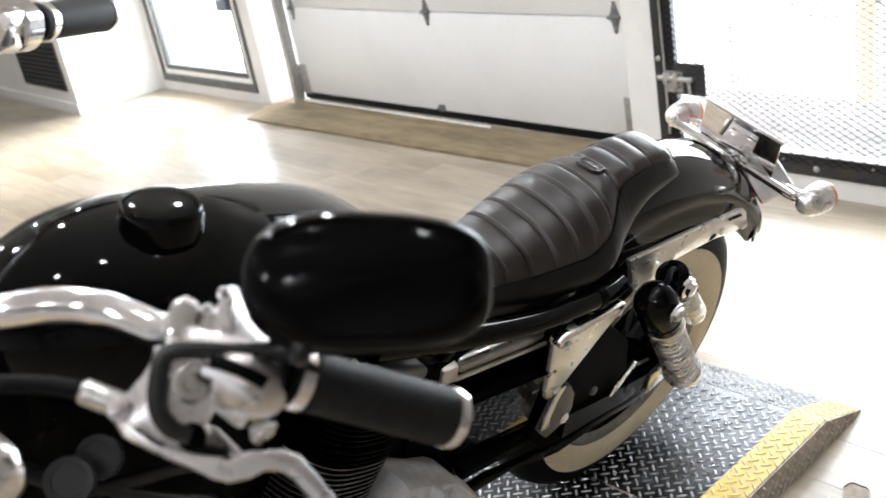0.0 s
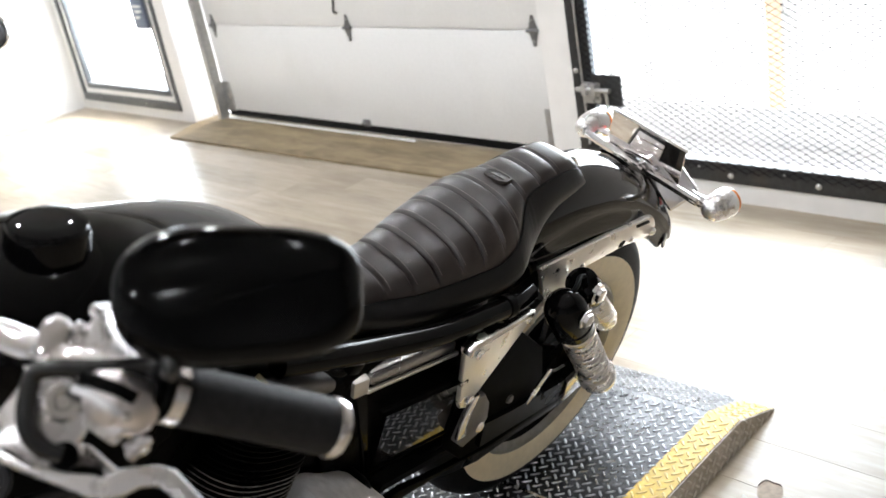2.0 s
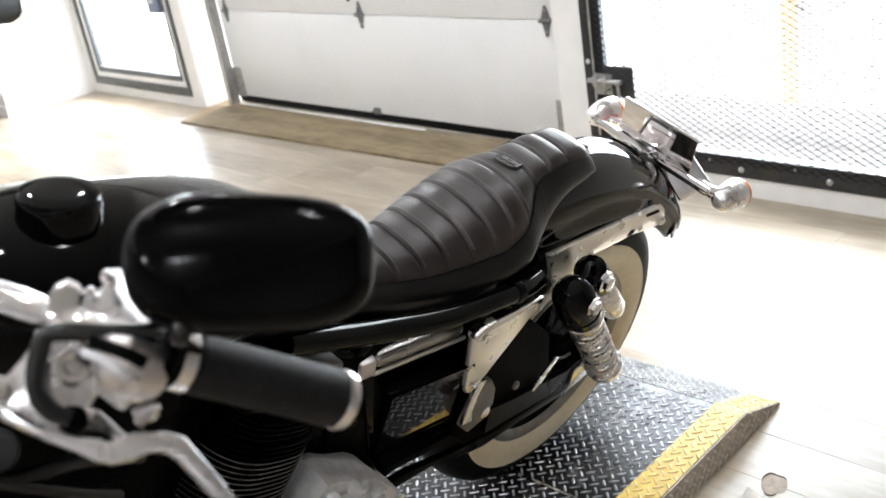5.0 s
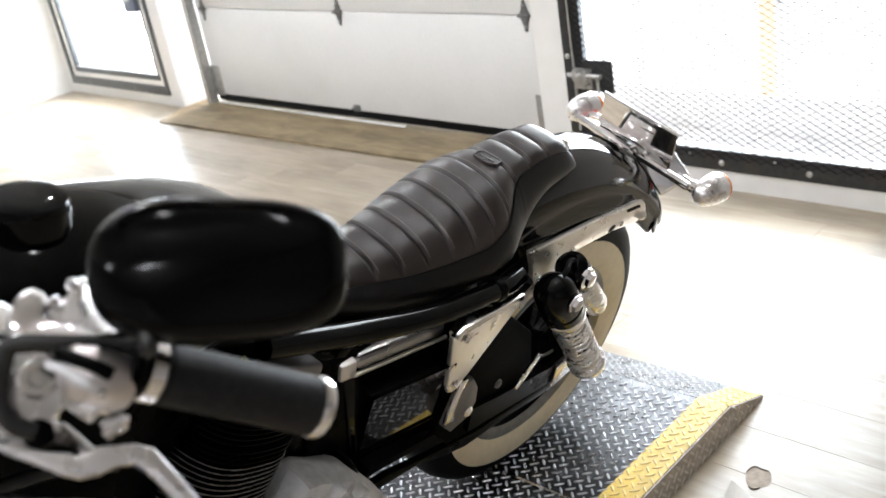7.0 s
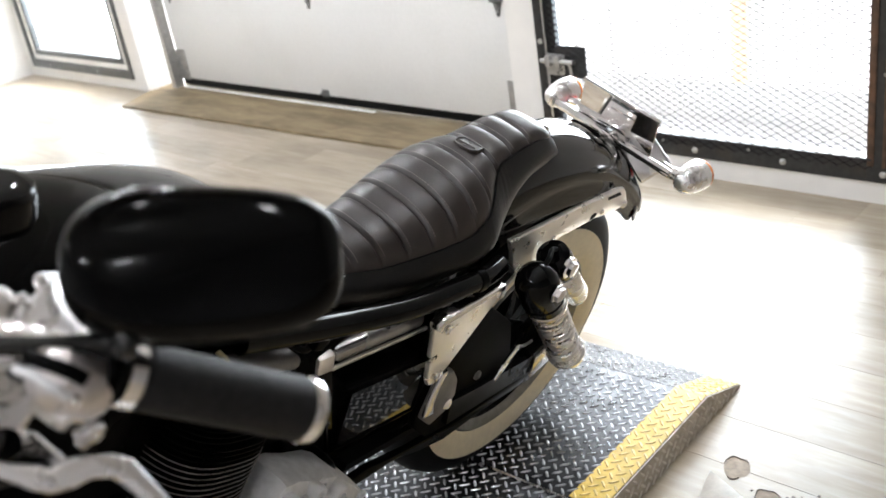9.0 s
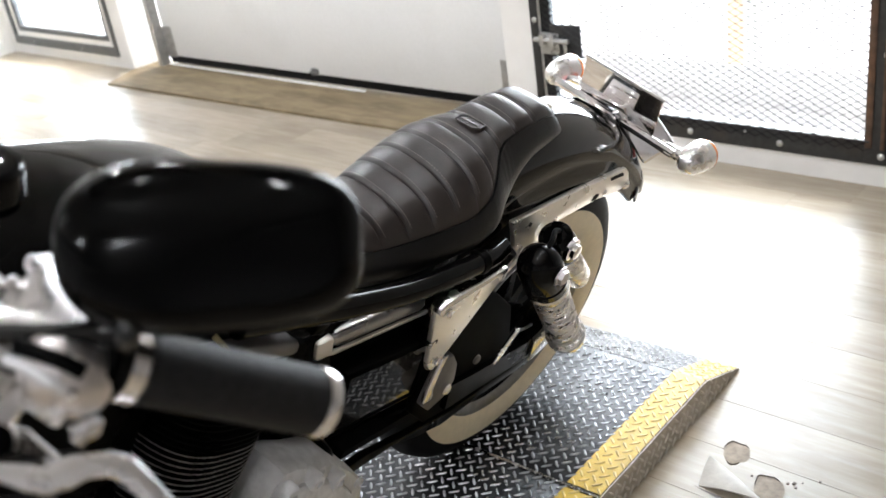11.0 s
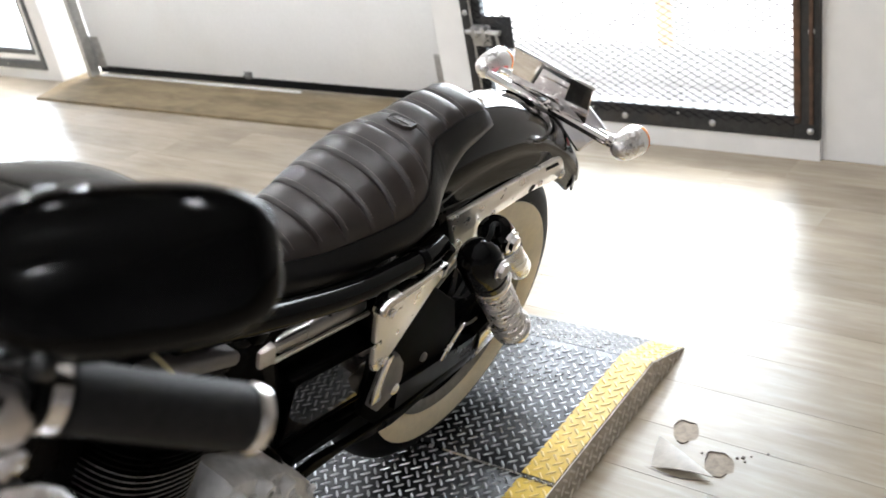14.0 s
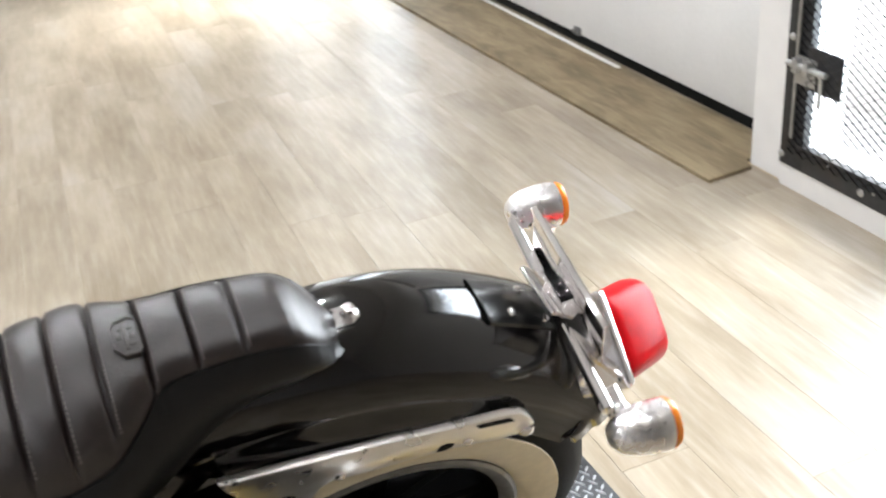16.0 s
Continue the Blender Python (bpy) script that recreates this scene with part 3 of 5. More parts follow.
part("bolt_tube", rod((-0.044, GW - 0.18, 0.32), (-0.044, GW - 0.03, 0.32), 0.009, 10), GALV, latch)
part("handle_bar", tube([(-0.04, GW - 0.13, 0.32), (-0.046, GW - 0.155, 0.317), (-0.046, GW - 0.165, 0.30), (-0.046, GW - 0.165, 0.23)], 0.006, 8, 5), GALV, latch)
part("keeper", box((-0.054, GW - 0.12, 0.3), (-0.034, GW - 0.1, 0.34), 0.002), GALV, latch)
part("keeper", box((-0.054, GW - 0.075, 0.3), (-0.034, GW - 0.055, 0.34), 0.002), GALV, latch)
part("drop_rod", rod((-0.03, GW - 0.05, 0.1), (-0.03, GW - 0.05, 1.2), 0.0045, 8), GALV, gate)

# glazed door beside the corner
glass_door = tagged(thing("glass_door", pose(3.18, WIN_Y0, 0), "glazed door in a dark steel frame, bright daylight behind", "door"), kind="structure")
WW = WIN_Y1 - WIN_Y0
for nm, lo, hi in (("sill_rail", (-0.012, 0, 0.002), (0.05, WW, 0.052)), ("stile", (-0.012, 0, 0.052), (0.05, 0.03, 2.09)), ("stile", (-0.012, WW - 0.03, 0.052), (0.05, WW, 2.09)),
                   ("sash_rail", (0.0, 0.075, 0.085), (0.04, WW - 0.07, 0.118)), ("sash_stile", (0.0, 0.075, 0.118), (0.04, 0.1, 2.05)), ("sash_stile", (0.0, WW - 0.095, 0.118), (0.04, WW - 0.07, 2.05))):
    part(nm, box(lo, hi, 0.002), WINFRAME, glass_door)
bm = bmesh.new()
for lo, hi in (((0.002, 0.03, 0.052), (0.045, 0.075, 2.09)), ((0.002, WW - 0.07, 0.052), (0.045, WW - 0.03, 2.09)), ((0.002, 0.075, 0.052), (0.045, WW - 0.07, 0.085))):
    add_box(bm, lo, hi, 0.001)
part("liner", bm, WHITE, glass_door, "white painted liner", smooth=False)
pane = part("pane", box((0.018, 0.1, 0.118), (0.023, WW - 0.095, 2.05)), GLASS, glass_door, smooth=False)
pane.visible_shadow = False
part("lock_box", box((-0.02, 0.1, 0.5), (0.01, 0.235, 0.68), 0.004), BLUEGREY, glass_door, "blue-grey lock box on the glass")
for y, z, w in ((0.112, 0.63, 0.1), (0.12, 0.6, 0.07), (0.15, 0.565, 0.05)):
    part("label_bar", box((-0.0225, y, z), (-0.0195, y + w, z + 0.014), 0.0005), WHITE, glass_door, "white label bar on the lock box")
for y, z in ((0.4, 0.025), (1.0, 0.025)):
    part("frame_screw", revolve((-0.012, y, z), (-1, 0, 0), [(0, 0.006), (0.003, 0.004)], 8), GALV, glass_door)

# glazed porch front beyond the gate
porch = tagged(thing("porch_front", pose(3.82, 0, FLOOR - 0.04), "white framed porch front with an orange strip, bright daylight behind", "window frame"), kind="structure")
# The rail is white; its grey colour stands in for dimmer light on it.
part("bottom_rail", box((-0.03, 0.4, 0.0), (0.03, 3.7, 0.165), 0.004), GREYWALL, porch, "white bottom rail, coloured grey to dim it")
part("top_rail", box((-0.03, 0.4, 2.4), (0.03, 3.7, 2.5), 0.004), WHITE, porch)
for y0, y1 in ((0.4, 0.48), (1.895, 2.01), (2.58, 2.68), (3.62, 3.7)):
    part("mullion", box((-0.028, y0, 0.165), (0.028, y1, 2.4), 0.003), WHITE, porch, "white painted mullion")
part("edge_strip", box((-0.034, 1.948, 0.17), (-0.0285, 2.013, 2.39), 0.002), ORANGE, porch, "pale orange edge strip")
part("pull_bar", tube([(-0.028, 1.925, 0.55), (-0.06, 1.925, 0.56), (-0.06, 1.925, 0.8), (-0.028, 1.925, 0.81)], 0.006, 8, 4), GALV, porch, "slim grey pull handle")

# lamps on the ceiling, the three added fill lamps among them
spot_master = None
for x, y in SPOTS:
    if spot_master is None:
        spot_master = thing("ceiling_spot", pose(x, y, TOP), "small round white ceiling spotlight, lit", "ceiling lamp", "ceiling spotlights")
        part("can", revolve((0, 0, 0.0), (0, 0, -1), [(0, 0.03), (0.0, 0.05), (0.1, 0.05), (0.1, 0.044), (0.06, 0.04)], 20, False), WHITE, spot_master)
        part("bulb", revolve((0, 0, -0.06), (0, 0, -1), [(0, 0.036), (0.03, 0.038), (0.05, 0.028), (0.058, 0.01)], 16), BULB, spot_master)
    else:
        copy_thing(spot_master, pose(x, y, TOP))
# ---- work platform of diamond plate ----
PLAT_TOP = 0.003
platform = thing("motorcycle_lift", pose(1.489, 1.103, 0, 0, 0, 1.6), "low steel lift platform of worn diamond plate with yellow edges", "platform")
PW, RAMP_A, RAMP_B, JOINT = 0.70, 0.433, 0.592, 0.003
EDGE = 0.076
part("deck", box((-2.0, 0, FLOOR), (JOINT - 0.006, PW, PLAT_TOP - 0.004), 0.002), PLATE, platform, "dark front deck plate")
part("rear_deck", box((JOINT, 0, FLOOR), (RAMP_A, PW, PLAT_TOP), 0.002), PLATE, platform)
part("ramp", slab([(RAMP_A, FLOOR), (RAMP_B, FLOOR), (RAMP_B, FLOOR + 0.006), (RAMP_A, PLAT_TOP)], 0, PW), PLATE, platform, "short down ramp")
for y0, y1 in ((0.001, EDGE), (PW - EDGE, PW - 0.001)):
    part("yellow_edge", box((-1.998, y0, PLAT_TOP - 0.004), (JOINT - 0.008, y1, PLAT_TOP - 0.003)), YELLOW, platform, "worn yellow painted edge", smooth=False)
    part("yellow_edge", box((JOINT + 0.002, y0, PLAT_TOP), (RAMP_A, y1, PLAT_TOP + 0.001)), YELLOW, platform, "worn yellow painted edge", smooth=False)
    bm = slab([(RAMP_A, PLAT_TOP - 0.002), (RAMP_A, PLAT_TOP + 0.001), (RAMP_B - 0.002, FLOOR + 0.008), (RAMP_B - 0.002, FLOOR + 0.004)], y0, y1)
    part("yellow_edge", bm, YELLOW, platform, "worn yellow painted edge", smooth=False)


LUG = 0.029


def add_lug(bm, c, along, side, nrm, ln=0.0118, wd=0.0033, ht=0.0022):
    """One raised bar of the tread."""
    c = Vector(c)
    lo = [c + along * (ln * a) + side * (wd * b) for a, b in ((-1, 0), (-0.55, -0.85), (0.55, -0.85), (1, 0), (0.55, 0.85), (-0.55, 0.85))]
    hi = [c + along * (ln * a * 0.85) + side * (wd * b * 0.4) + nrm * ht for a, b in ((-1, 0), (-0.55, -0.85), (0.55, -0.85), (1, 0), (0.55, 0.85), (-0.55, 0.85))]
    lo, hi = [bm.verts.new(p) for p in lo], [bm.verts.new(p) for p in hi]
    bm.faces.new(hi)
    for i in range(6):
        bm.faces.new((lo[i], lo[(i + 1) % 6], hi[(i + 1) % 6], hi[i]))


def tread(origin, ex, ey, wide, deep, keep):
    """Rows of bars along one diagonal, with bars along the other diagonal in the gaps between them."""
    ex, ey = Vector(ex).normalized(), Vector(ey).normalized()
    nrm = ex.cross(ey)
    bm = bmesh.new()
    for half in (0.25, 0.75):
        along = (ex + ey if half < 0.5 else ex - ey).normalized()
        for i in range(int(wide / LUG) + 1):
            for j in range(int(deep / LUG) + 1):
                x, y = (i + half) * LUG, (j + half) * LUG
                if 0.007 < x < wide - 0.007 and 0.007 < y < deep - 0.007 and keep(x, y):
                    add_lug(bm, Vector(origin) + ex * x + ey * y, along, nrm.cross(along), nrm)
    return bm


def mid(x, y):
    return EDGE < y < PW - EDGE


def rim(x, y):
    return not mid(x, y)


slope = Vector((RAMP_B - RAMP_A, 0, FLOOR + 0.006 - PLAT_TOP))
for keep, mat, name in ((mid, TREAD, "tread"), (rim, YELLOWTREAD, "yellow_tread")):
    z = 0.0 if keep is mid else 0.001
    tagged(part(name, tread((JOINT, 0, PLAT_TOP + z), (1, 0, 0), (0, 1, 0), RAMP_A - JOINT, PW, keep), mat, platform, smooth=False), kind="stuff")
    tagged(part(name, tread((JOINT - 0.006 - 40 * LUG, 0, PLAT_TOP - 0.004 + z), (1, 0, 0), (0, 1, 0), 40 * LUG, PW, keep), mat, platform, smooth=False), kind="stuff")
    tagged(part(name, tread((RAMP_A, 0, PLAT_TOP + z * 1.2), slope, (0, 1, 0), slope.length, PW, keep), mat, platform, smooth=False), kind="stuff")
tagged(part("side_tread", tread((JOINT - 0.6, -0.003, FLOOR), (1, 0, 0), (0, 0, 1), RAMP_A - JOINT + 0.6, PLAT_TOP - FLOOR, lambda x, y: True), SKIRTLUG, platform, smooth=False), kind="stuff")
part("side_skirt", box((-2.0, -0.003, FLOOR + 0.001), (RAMP_A, 0.0, PLAT_TOP - 0.0005), 0.001), SKIRT, platform, "worn tread steel side skirt, coloured paler as if lit")
part("ramp_skirt", slab([(RAMP_A, FLOOR + 0.001), (RAMP_B - 0.002, FLOOR + 0.001), (RAMP_B - 0.002, FLOOR + 0.006), (RAMP_A, PLAT_TOP - 0.0005)], -0.003, 0.0), SKIRT, platform, "worn tread steel side skirt, coloured paler as if lit")
tagged(part("side_tread", tread((RAMP_A, -0.003, FLOOR), (1, 0, 0), (0, 0, 1), RAMP_B - RAMP_A, PLAT_TOP - FLOOR, lambda x, y: y < 0.06 * (1 - x / 0.16)), SKIRTLUG, platform, smooth=False), kind="stuff")
# Polished strip draws in the edge highlight of the rear deck.
part("joint_strip", box((JOINT - 0.006, 0.0, PLAT_TOP - 0.02), (JOINT, PW, PLAT_TOP - 0.001)), POLISHED, platform, "bright strip for the highlight along the joint edge")

# ---- motorcycle: x to the rear, y to its right, z up, origin under the rear wheel ----
BIKE = pose(1.4904, 1.4536, 0.046, 0, 0, 3.5) @ pose(0, 0, 0, 22.3)
bike = thing("motorcycle", BIKE, "black motorcycle with ribbed leather seat and whitewall tyre, leaning", "motorcycle")

# rear wheel
AX, AW = 0.05, 0.277
wheel = new("rear_wheel")
wheel.parent = bike
wheel.matrix_basis = pose(AX, 0.012, AW, -1.2, 0, -4.0)
TYRE = [(-0.05, 0.2), (-0.06, 0.213), (-0.0655, 0.238), (-0.066, 0.258), (-0.065, 0.272), (-0.059, 0.293), (-0.046, 0.312), (-0.024, 0.323), (0, 0.326)]
prof = TYRE + [(-a, r) for a, r in reversed(TYRE[:-1])]
part("tyre", revolve((0, 0, 0), (0, 1, 0), prof, 72, False), RUBBER, wheel, "black tyre with cream whitewall band")
for s in (-1, 1):
    part("whitewall", revolve((0, 0, 0), (0, s, 0), [(0.0555, 0.205), (0.0625, 0.214), (0.0672, 0.234), (0.0682, 0.25), (0.0675, 0.2645), (0.063, 0.2655)], 72, False), WHITEWALL, wheel, "cream rubber whitewall")
part("rim", revolve((0, 0, 0), (0, 1, 0), [(-0.058, 0.205), (-0.06, 0.198), (-0.05, 0.19), (-0.03, 0.182), (-0.012, 0.17), (0.012, 0.17), (0.03, 0.182), (0.05, 0.19), (0.06, 0.198), (0.058, 0.205)], 64, False), SATINBLACK, wheel, "black cast rim")
for s in (-1, 1):
    part("rim_lip", revolve((0, 0, 0), (0, s, 0), [(0.0585, 0.2055), (0.0615, 0.2), (0.059, 0.19), (0.05, 0.181)], 64, False), RIMGREY, wheel, "grey machined rim lip")
part("hub", revolve((0, -0.06, 0), (0, 1, 0), [(0, 0.02), (0, 0.04), (0.02, 0.045), (0.04, 0.035), (0.08, 0.035), (0.1, 0.045), (0.12, 0.04), (0.12, 0.02)], 24), SATINBLACK, wheel)
for k in range(9):
    a = 2 * math.pi * k / 9
    bm = loft([[Vector((math.cos(a), 0, math.sin(a))) * r + Vector((-math.sin(a), 0, math.cos(a))) * (w * x) + Vector((0, h * y, 0)) for x, y in ((-1, -1), (1, -1), (1, 1), (-1, 1))]
               for r, w, h in ((0.035, 0.014, 0.02), (0.1, 0.009, 0.016), (0.182, 0.013, 0.02))])
    part("spoke", bm, SATINBLACK, wheel)
part("axle_nut", revolve((0, -0.075, 0), (0, -1, 0), [(0, 0.018), (0.012, 0.018), (0.014, 0.01), (0.03, 0.01)], 6), CHROME, wheel)
part("belt_pulley", revolve((0, -0.082, 0), (0, 1, 0), [(0, 0.03), (0, 0.075), (0.014, 0.075), (0.014, 0.03)], 56), SATINBLACK, wheel)

# rear fender: a rounded section carried along an arc, with a raised rib and a rolled lip
CREST = [(-0.24, 0.715), (-0.16, 0.743), (-0.08, 0.76), (0.0, 0.763), (0.08, 0.75), (0.155, 0.722), (0.222, 0.682), (0.286, 0.635), (0.338, 0.58), (0.36, 0.546), (0.371, 0.514)]
SECTION = [(0.0965, 1.0), (0.0962, 0.97), (0.0945, 0.88), (0.0905, 0.78), (0.087, 0.7), (0.0868, 0.66), (0.0875, 0.6), (0.083, 0.46), (0.073, 0.31), (0.059, 0.17), (0.04, 0.068), (0.02, 0.015), (0.0, 0.0)]
FLARE = [(-0.24, 0.7), (-0.14, 0.78), (0.0, 0.9), (0.15, 0.99), (0.25, 1.04), (0.364, 1.12)]


def fender_rings(inset):
    path = smooth_path([(u, 0, w) for u, w in CREST], 5)
    rings = []
    for i, q in enumerate(path):
        t = (path[min(i + 1, len(path) - 1)] - path[max(i - 1, 0)]).normalized()
        out = Vector((-t.z, 0, t.x))
        if out.z < 0 and q.x < 0.2:
            out = -out
        s = i / (len(path) - 1)
        turn = max(0.0, (s - 0.72) / 0.28)
        out = out.lerp(Vector((1, 0, 0)), turn * turn * (3 - 2 * turn)).normalized()
        deep = 0.105 - 0.007 * turn
        ring = []
        for v, d in [(sg * v_, d_) for sg, half in ((-1, SECTION), (1, SECTION[-2::-1])) for v_, d_ in half]:
            k = 1 - inset / 0.09
            ring.append(q - out * (d * deep * (1 - inset * 2) + inset) + Vector((0, v * k * curve_at(FLARE, q.x), 0)))
        rings.append(ring)
    return rings


outer, inner = fender_rings(0.0), fender_rings(0.003)
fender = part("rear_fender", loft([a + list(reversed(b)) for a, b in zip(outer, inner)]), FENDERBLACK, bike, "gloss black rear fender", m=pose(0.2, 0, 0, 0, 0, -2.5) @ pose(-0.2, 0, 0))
part("fender_bolt", revolve((0.155, 0.003, 0.711), (0.4, 0, 0.9), [(0, 0.008), (0.002, 0.008), (0.005, 0.004)], 12), SATINBLACK, fender)
part("seat_tab", slab([(-0.02, -0.012), (0.02, -0.012), (0.028, -0.006), (0.03, 0.0), (0.028, 0.006), (0.02, 0.012), (-0.02, 0.012)], 0.7595, 0.7625, 2), CHROME, bike, "chrome seat tab")
part("tab_bolt", revolve((0.018, 0, 0.762), (0, 0, 1), [(0, 0.009), (0.004, 0.009), (0.007, 0.006), (0.012, 0.006), (0.013, 0.003)], 16), CHROME, bike)

# seat
HW = [(-0.575, 0.03), (-0.55, 0.046), (-0.53, 0.06), (-0.45, 0.088), (-0.37, 0.102), (-0.3, 0.107), (-0.25, 0.098), (-0.215, 0.074), (-0.19, 0.053), (-0.17, 0.048), (-0.1, 0.047), (-0.05, 0.046), (-0.03, 0.043), (-0.015, 0.037), (-0.004, 0.026), (0.004, 0.01)]
TW = [(-0.575, 0.775), (-0.55, 0.798), (-0.52, 0.809), (-0.45, 0.81), (-0.37, 0.808), (-0.29, 0.807), (-0.2, 0.811), (-0.1, 0.818), (-0.05, 0.815), (-0.028, 0.801), (-0.01, 0.776), (0.004, 0.757)]
SEAM = [(-0.575, 0.765), (-0.55, 0.78), (-0.5, 0.783), (-0.45, 0.776), (-0.37, 0.76), (-0.3, 0.745), (-0.25, 0.753), (-0.215, 0.772), (-0.185, 0.795), (-0.16, 0.799), (-0.1, 0.804), (-0.05, 0.801), (-0.028, 0.79), (-0.01, 0.766), (0.004, 0.75)]
BW = [(-0.575, 0.74), (-0.5, 0.735), (-0.4, 0.715), (-0.3, 0.695), (-0.24, 0.688), (-0.21, 0.692), (-0.175, 0.711), (-0.15, 0.727), (-0.105, 0.743), (-0.05, 0.75), (-0.02, 0.756), (0.004, 0.753)]
HB = [(-0.575, 0.045), (-0.5, 0.09), (-0.4, 0.11), (-0.3, 0.117), (-0.24, 0.106), (-0.21, 0.092), (-0.175, 0.079), (-0.15, 0.069), (-0.105, 0.059), (-0.05, 0.052), (-0.03, 0.047), (-0.015, 0.04), (-0.004, 0.028), (0.004, 0.011)]
RIBS = [-0.525, -0.487, -0.449, -0.41, -0.37, -0.328, -0.285, -0.24, -0.192, -0.143, -0.095]


FAR = [(-0.575, 0.4), (-0.446, 0.55), (-0.366, 0.7), (-0.281, 0.83), (-0.189, 1.0), (-0.14, 0.98), (-0.09, 0.9), (0.0, 0.9)]
DIP = [(-0.58, (0.047, 0.068, -0.075)), (-0.446, (0.04, 0.045, -0.054)), (-0.366, (0.036, 0.031, -0.027)), (-0.281, (0.027, 0.02, -0.004)), (-0.189, (0.013, 0.009, 0.0)), (-0.094, (0.0, 0.006, 0.002)), (0.0, (0.0, 0.0, 0.0))]


def dipped(p):
    """The saddle sinks and swings over towards the tank."""
    p = Vector(p)
    return p + Vector([soft_at([(u, d[k]) for u, d in DIP], p.x, 0.03) for k in range(3)])


def rib_sink(u):
    d = min(abs(u - r) for r in RIBS)
    ahead = [r for r in RIBS if r <= u]
    after = [r for r in RIBS if r > u]
    a, b = (ahead[-1] if ahead else -0.57), (after[0] if after else -0.03)
    s = (u - a) / (b - a)
    return 0.0046 * math.exp(-(d / 0.0026) ** 2) - 0.0044 * math.sin(math.pi * min(1, max(0, s))) ** 0.5


def seat_point(u, a):
    """a from -1 to 1 across the padded top."""
    hw, tw, sw = soft_at(HW, u), soft_at(TW, u), soft_at(SEAM, u)
    fade = 1 - abs(a) ** 8
    if a > 0:
        hw *= soft_at(FAR, u)
    return dipped((u, hw * math.sin(a * 1.25) / math.sin(1.25), tw - (tw - sw) * abs(a) ** 2.3 - rib_sink(u) * fade))


US = [-0.575 + 0.579 * i / 260 for i in range(261)]
pad_rows = [[seat_point(u, -1 + 2 * j / 28) for j in range(29)] for u in US]
seat = new("seat")
seat.parent = bike
seat.matrix_basis = pose(0, 0, 0, 0, 0, -2.5)
pad = part("seat_pad", loft(pad_rows, False), LEATHER, seat, "dark brown ribbed leather seat pad")
for s in (-1, 1):
    rows = []
    for u in US:
        p, bw, hb = seat_point(u, s), soft_at(BW, u), soft_at(HB, u) * (soft_at(FAR, u) if s > 0 else 1)
        low = dipped((u, s * hb, bw))
        under = dipped((u, s * (hb - 0.012), bw - 0.004))
        roll = [p, p + Vector((0, s * 0.003, 0.0012)), p + Vector((0, s * 0.0062, -0.002))]
        for f in (0.2, 0.4, 0.6, 0.8):
            q = roll[2].lerp(low, f)
            roll.append(q + Vector((0, s * 0.012 * math.sin(math.pi * f), 0)))
        rows.append(roll + [low, under])
    part("seat_side", loft(rows, False), VINYLBLACK, seat, "smooth black vinyl side")
bm = bmesh.new()
for r in RIBS:
    for j in range(3, 46):
        a = -0.95 + 1.9 * j / 48
        p = seat_point(r + 0.0056, a)
        q = seat_point(r + 0.0056, a + 0.022)
        d = (q - p)
        nrm = Vector((0, p.y * 4, 1)).normalized()
        side = d.cross(nrm).normalized() * 0.0007
        vs = [bm.verts.new(x) for x in (p + nrm * 0.0002 - side, q + nrm * 0.0002 - side, q + nrm * 0.0002 + side, p + nrm * 0.0002 + side, (p + q) / 2 + nrm * 0.0012)]
        for f in ((0, 1, 4), (1, 2, 4), (2, 3, 4), (3, 0, 4)):
            bm.faces.new([vs[i] for i in f])
tagged(part("stitching", bm, STITCH, seat, "pale thread stitching"), kind="stuff")
EM = Matrix.Translation(seat_point(-0.207, -0.03) + Vector((0, 0, 0.0012))) @ pose(0, 0, 0, -3, 0, 0)
shield = [(-0.011, -0.012), (-0.003, -0.023), (0.01, -0.023), (0.013, -0.017), (0.013, 0.017), (0.007, 0.022), (-0.007, 0.019), (-0.011, 0.012)]
badge = part("seat_badge", slab(shield, -0.006, 0.0006, 2, 0.0006), LEATHER, seat, "embossed leather shield badge", m=EM)
bm = bmesh.new()
rims = [[Vector((x * k, y * k, z)) for x, y in shield] for k, z in ((1.04, -0.001), (1.02, 0.0022), (0.9, 0.0022), (0.88, 0.0006))]
for lo_, hi_ in zip(rims, rims[1:]):
    for i in range(8):
        bm.faces.new([bm.verts.new(p) for p in (lo_[i], lo_[(i + 1) % 8], hi_[(i + 1) % 8], hi_[i])])
bmesh.ops.remove_doubles(bm, verts=bm.verts, dist=1e-6)
bmesh.ops.recalc_face_normals(bm, faces=bm.faces)
part("badge_border", bm, BADGE, seat, m=EM)
for lo_, hi_ in (((-0.001, -0.016, 0.0), (0.003, 0.015, 0.0018)), ((-0.007, -0.003, 0.0), (-0.003, 0.003, 0.0016)), ((0.005, -0.004, 0.0), (0.009, 0.002, 0.0016)), ((-0.005, 0.007, 0.0), (0.008, 0.01, 0.0015)), ((0.0, -0.012, 0.0), (0.009, -0.009, 0.0015))):
    part("badge_relief", box(lo_, hi_, 0.0008), BADGE, seat, m=EM)

# tank
TANK = [(-1.125, 1.055, 0.03, 0.05), (-1.105, 1.085, 0.062, 0.1), (-1.066, 1.1, 0.09, 0.15), (-1.027, 1.106, 0.107, 0.175), (-0.964, 1.096, 0.12, 0.185), (-0.888, 1.07, 0.123, 0.18), (-0.83, 1.048, 0.12, 0.168),
        (-0.77, 1.026, 0.114, 0.158), (-0.715, 0.999, 0.108, 0.148), (-0.67, 0.96, 0.1, 0.132), (-0.63, 0.914, 0.093, 0.112), (-0.602, 0.874, 0.083, 0.09), (-0.586, 0.84, 0.066, 0.066)]
rings = []
